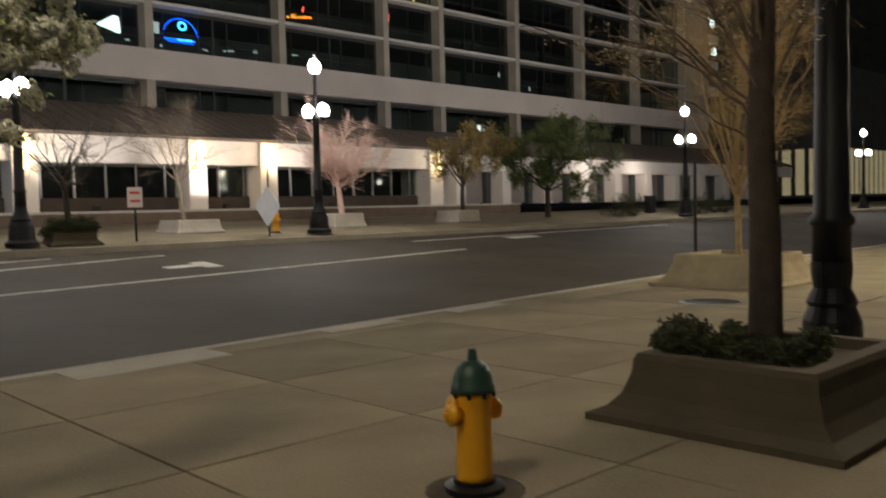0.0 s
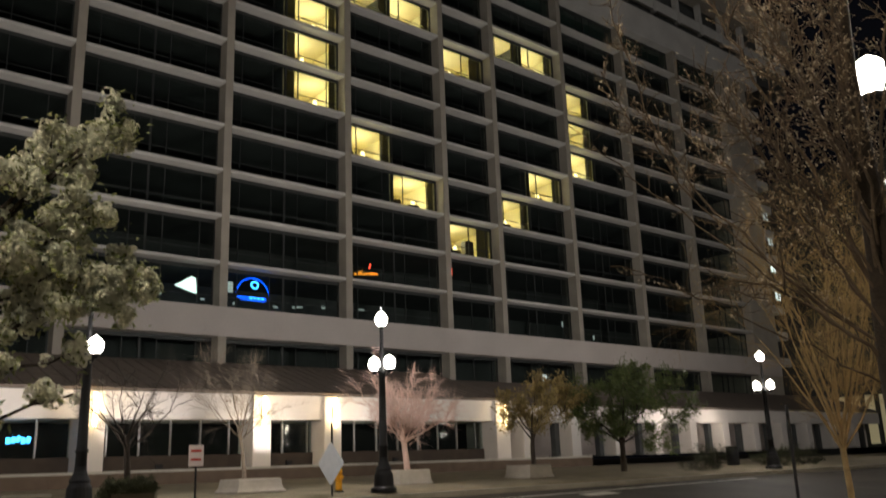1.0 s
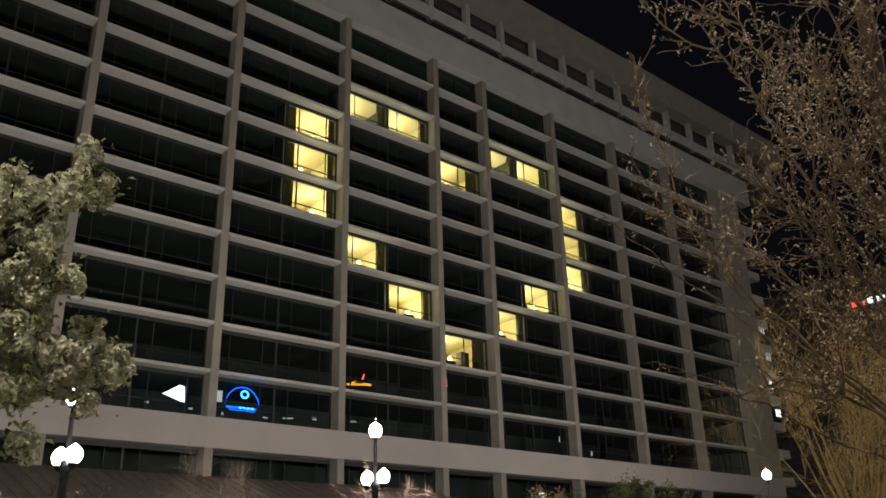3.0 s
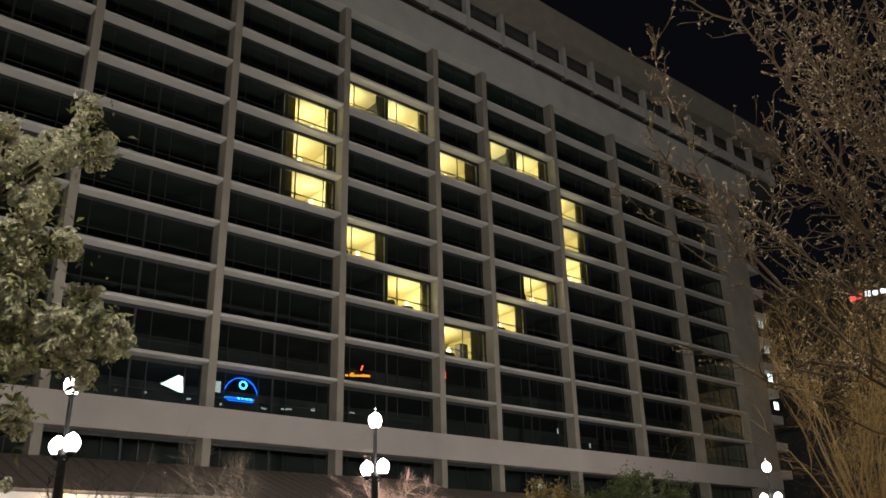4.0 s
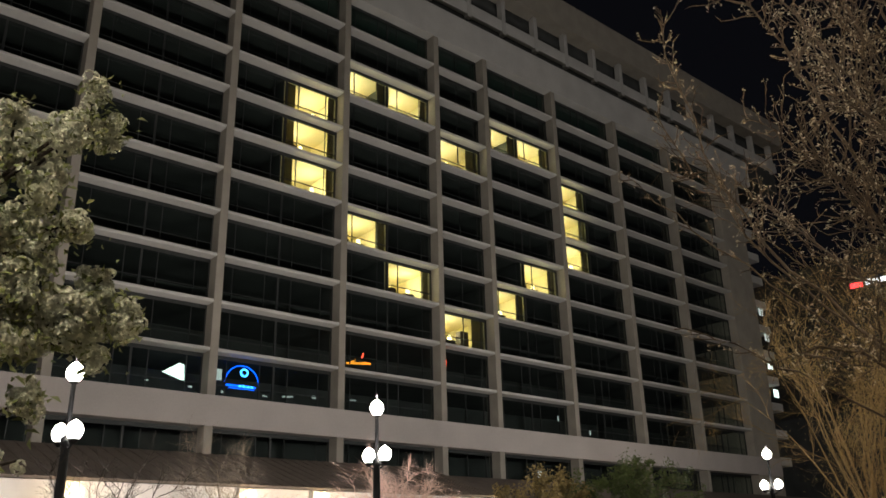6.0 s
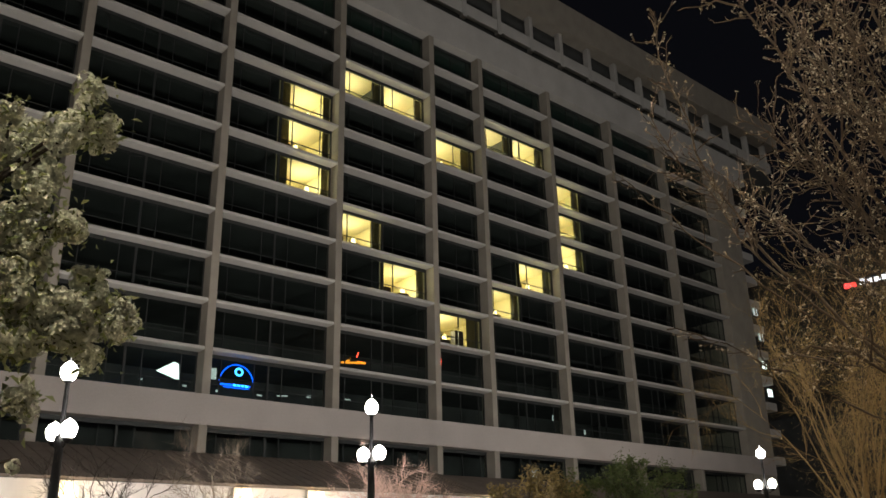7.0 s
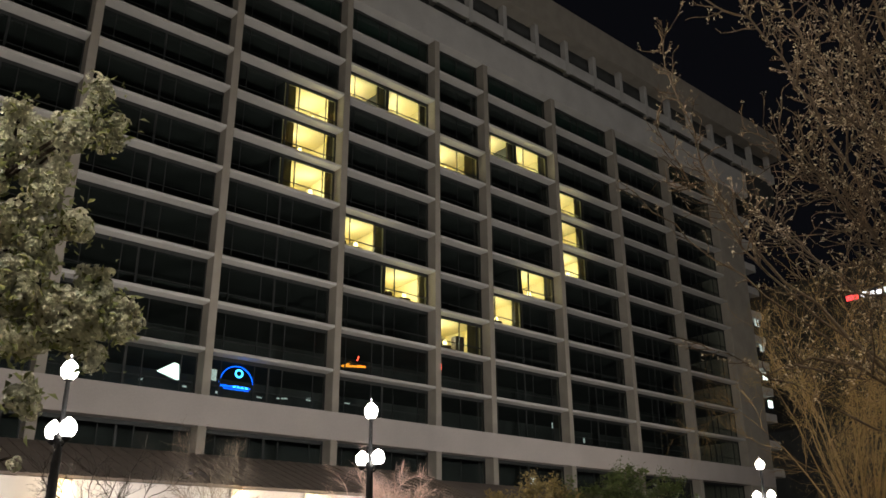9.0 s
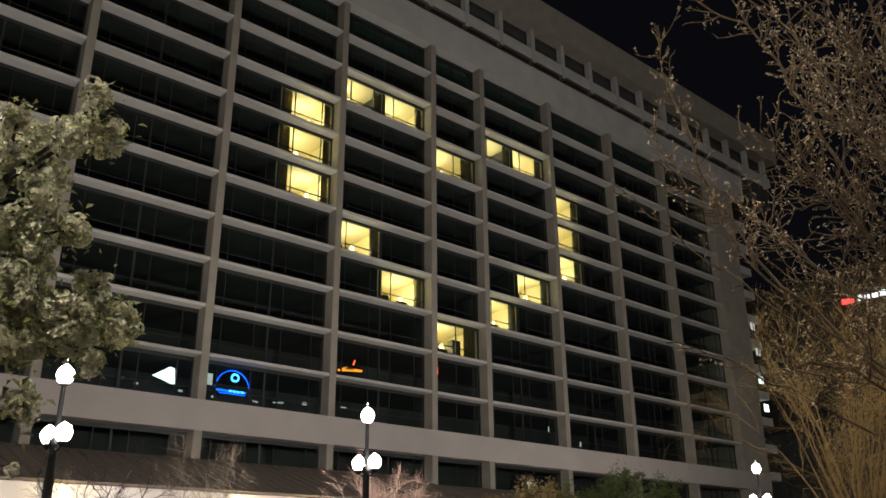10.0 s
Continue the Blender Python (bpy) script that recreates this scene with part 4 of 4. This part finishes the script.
for n, (x, y) in enumerate(((7.3, 20.95), (7.65, 20.9), (7.95, 20.95), (7.45, 21.2), (7.85, 21.2))):
    shrub(x, y, 1.05, 0.28, 0.26, 61 + n, SHRUB, "low dark clipped hedge plant in a street planter")
bench = thing("bench", (4.95, 20.75, 0.8), "low concrete bench on two dark blocks", "bench")
part("seat", box(-0.75, 0.75, -0.22, 0.22, 0.36, 0.44, 0.015), KERB, bench, "pale concrete seat slab")
for x in (-0.4, 0.4):
    part("support", box(x - 0.2, x + 0.2, -0.18, 0.18, -0.02, 0.36, 0.02), PLANTER, bench)
for i, x in enumerate((34.5, 36.4, 41.0, 42.6, 44.0)):
    shrub(x, 22.6 + 0.3 * (i % 2), 0.9, 0.8, 0.45, 70 + i, SHRUB, "low dark planting beside the far pavement")


# ---- hydrants ----
def hydrant(x, y, z, s=1.0, turn=0.0, cap=GREENCAP):
    h = thing("fire_hydrant", (x, y, z), "yellow fire hydrant with a dark green bonnet" if cap is GREENCAP else "yellow fire hydrant by the far kerb", "fire hydrant")
    h.rotation_euler.z = radians(turn)
    h.scale = (s, s, s)
    part("flange", lathe([(0.17, 0), (0.17, 0.035), (0.12, 0.05), (0.12, 0.07)], 20, True), IRON, h)
    part("barrel", lathe([(0.105, 0.06), (0.1, 0.1), (0.1, 0.5), (0.108, 0.52), (0.108, 0.56)], 24), YELLOW, h)
    part("bonnet", lathe([(0.122, 0.555), (0.122, 0.585), (0.112, 0.6), (0.108, 0.64), (0.09, 0.69), (0.055, 0.72), (0.03, 0.728)], 24), cap, h, "dark green bonnet" if cap is GREENCAP else "")
    part("operating_nut", lathe([(0.03, 0.72), (0.026, 0.76), (0.022, 0.79)], 5, True), cap, h)
    for k, (a, r, ln) in enumerate(((90, 0.055, 0.07), (-90, 0.055, 0.07), (180, 0.075, 0.08))):
        m = Matrix.Rotation(radians(a), 4, "Z") @ move(0.085, 0, 0.44) @ Matrix.Rotation(radians(90), 4, "Y")
        o = part("outlet", lathe([(r * 0.85, 0), (r * 0.85, ln * 0.5), (r * 1.1, ln * 0.55), (r * 1.1, ln), (r * 0.5, ln + 0.012)], 14), YELLOW, h, at=m)
        part("nut", lathe([(0.02, ln), (0.02, ln + 0.035)], 5, True), YELLOW, o)
    for k in range(8):
        a = 2 * math.pi * k / 8
        part("bolt", lathe([(0.012, 0.5), (0.012, 0.53)], 6, True), IRON, h, at=move(0.113 * math.cos(a), 0.113 * math.sin(a), 0.03))
    bm = bmesh.new()
    prev = None
    for j in range(13):
        f = j / 12
        c = Vector((-0.06 - 0.05 * math.sin(math.pi * f), 0.14 - 0.12 * f, 0.44 - 0.16 * math.sin(math.pi * f)))
        ring = [bm.verts.new(c + Vector((0.007 * math.cos(q), 0, 0.007 * math.sin(q)))) for q in (0, 1.57, 3.14, 4.71)]
        if prev:
            for q in range(4):
                bm.faces.new((prev[q], prev[(q + 1) % 4], ring[(q + 1) % 4], ring[q]))
        prev = ring
    part("chain", bm, IRON, h)
    return h


hydrant(2.62, 1.83, 0.0, 0.98, -102)
hydrant(14.2, 21.6, 0.87, 1.0, 20, YELLOW)
# a low dark disc lies under the hydrant
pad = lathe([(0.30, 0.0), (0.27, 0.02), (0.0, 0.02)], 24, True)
solid("hydrant_pad", pad, EARTH, "round dark patch under the hydrant", "pad", at=move(2.62, 1.83, -0.015))


# ---- signs and posts ----
def post_sign(x, y, z, h, kind):
    if kind == "diamond":
        s = thing("road_sign", (x, y, z), "grey back of a diamond road sign on a post", "road sign")
        s.rotation_euler.z = radians(-86)
        bm = box(-0.45, 0.45, -0.004, 0.004, -0.45, 0.45)
        bmesh.ops.bevel(bm, geom=[e for e in bm.edges if abs(e.verts[0].co.y - e.verts[1].co.y) > 0.005], offset=0.05, segments=3, affect="EDGES")
        part("plate", bm, SIGNBACK, s, at=move(0, -0.04, 0.9) @ Matrix.Rotation(radians(45), 4, "Y"))
        part("post", lathe([(0.03, 0), (0.03, h)], 8, True), IRON, s)
    else:
        s = thing("parking_sign", (x, y, z), "pale pinkish parking sign on a dark post", "road sign")
        s.rotation_euler.z = radians(-28)
        part("plate", box(-0.19, 0.19, -0.045, -0.037, h - 0.56, h - 0.02, 0.003), SIGNPALE, s)
        part("lettering_bar", box(-0.13, 0.13, -0.049, -0.046, h - 0.2, h - 0.14), RED, s)
        part("lettering_bar", box(-0.13, 0.13, -0.049, -0.046, h - 0.42, h - 0.36), RED, s)
        part("post", lathe([(0.028, 0), (0.028, h + 0.05)], 8, True), IRON, s)
    return s


post_sign(13.45, 20.8, 0.82, 2.05, "diamond")
post_sign(9.28, 20.8, 0.84, 1.48, "parking")
pole = thing("sign_post", (16.0, 8.0, 0.0), "thin dark bare post at the kerb", "post")
part("shaft", lathe([(0.035, 0), (0.035, 2.5)], 8, True), IRON, pole)
part("foot", lathe([(0.09, 0), (0.09, 0.03), (0.04, 0.05)], 10, True), IRON, pole)

bin_ = thing("litter_bin", (39.7, 24.0, 0.98), "black slatted litter bin on the far pavement", "bin")
for k in range(14):
    a = 2 * math.pi * k / 14
    part("slat", box(-0.03, 0.03, -0.01, 0.01, 0.05, 0.95), IRON, bin_, at=move(0.3 * math.cos(a), 0.3 * math.sin(a), 0) @ Matrix.Rotation(a + math.pi / 2, 4, "Z"))
part("liner", lathe([(0.25, 0.03), (0.27, 0.85)], 14), IRON, bin_)
part("rim", lathe([(0.33, 0.93), (0.33, 0.97), (0.26, 0.98)], 16), IRON, bin_)

cover = thing("manhole_cover", (11.3, 5.1, 0.003), "dark round iron manhole cover in the pavement", "manhole cover")
part("cover", lathe([(0.42, 0.0), (0.42, 0.008), (0.38, 0.012), (0.0, 0.012)], 28, True), IRON, cover)
part("ring", lathe([(0.5, 0.0), (0.5, 0.006), (0.44, 0.007)], 28, True), STEEL, cover)

# ---- distance to the right: lit block and a dark tower with a lit sign ----
far = thing("lit_office_block", label="low distant office block with warm lit windows", category="building")
part("wall", box(118, 160, 44, 70, 0.8, 20), DARK, far)
for j in range(13):
    part("window", box(117.86, 117.95, 44.6 + j * 1.9, 45.8 + j * 1.9, 2.2, 8.6), FARWIN, far)
    part("window", box(118.6 + j * 1.9, 119.8 + j * 1.9, 43.86, 43.95, 2.2, 8.6), FARWIN, far)
tower = thing("dark_tower", label="dark distant tower carrying a lit sign", category="building")
part("wall", box(225, 262, 70, 120, 0.8, 76), DARK, tower)
part("parapet", box(224.6, 262.4, 69.6, 120.4, 76, 77.2), DARK, tower)
part("sign_mark", box(224.7, 225.0, 88.8, 92.0, 68.4, 69.7, 0.1), SIGNRED, tower, "glowing red sign mark")
for j in range(7):
    part("sign_bar", box(224.7, 225.0, 86.6 - 2.0 * j, 88.0 - 2.0 * j, 68.45, 69.6 + 0.35 * (j in (0, 3, 6)), 0.08), SIGNWHITE, tower, "white lit bar of a sign")

# unseen buildings added behind the viewer close the street and shade the pavement
for i, (x0, x1, y0, h) in enumerate(((-90, -30, -30, 22), (-28, 20, -34, 30), (22, 80, -30, 18))):
    b = thing("unseen_block", label="plain unseen building added behind to shade the pavement", category="building")
    part("wall", box(x0, x1, y0 - 12, y0, -0.2, h), CONCRETE, b)
    for j in range(int((x1 - x0) / 6)):
        for k in range(int(h / 4)):
            part("window", box(x0 + 1.5 + 6 * j, x0 + 4.5 + 6 * j, y0, y0 + 0.04, 1.2 + 4 * k, 3.4 + 4 * k), TEAL, b)

# ---- pavement joints and slabs ----
slab_w, slab_d = 1.83, 1.85
joint_gap = 0.007
slabs = {}
for i in range(-8, 20):
    for j in range(-3, 5):
        x0, y0 = i * slab_w - 0.13, j * slab_d - 0.35
        if y0 + slab_d > near_kerb(x0) - 0.2:
            continue
        key = "slab"
        if key not in slabs:
            bm = box(joint_gap, slab_w - joint_gap, joint_gap, slab_d - joint_gap, -0.05, 0.0, 0.006)
            slabs[key] = mesh_of("slab", bm, SIDEWALK)
        part("slab", slabs[key], SIDEWALK, pave, at=move(x0, y0, random.uniform(-0.002, 0.002)))
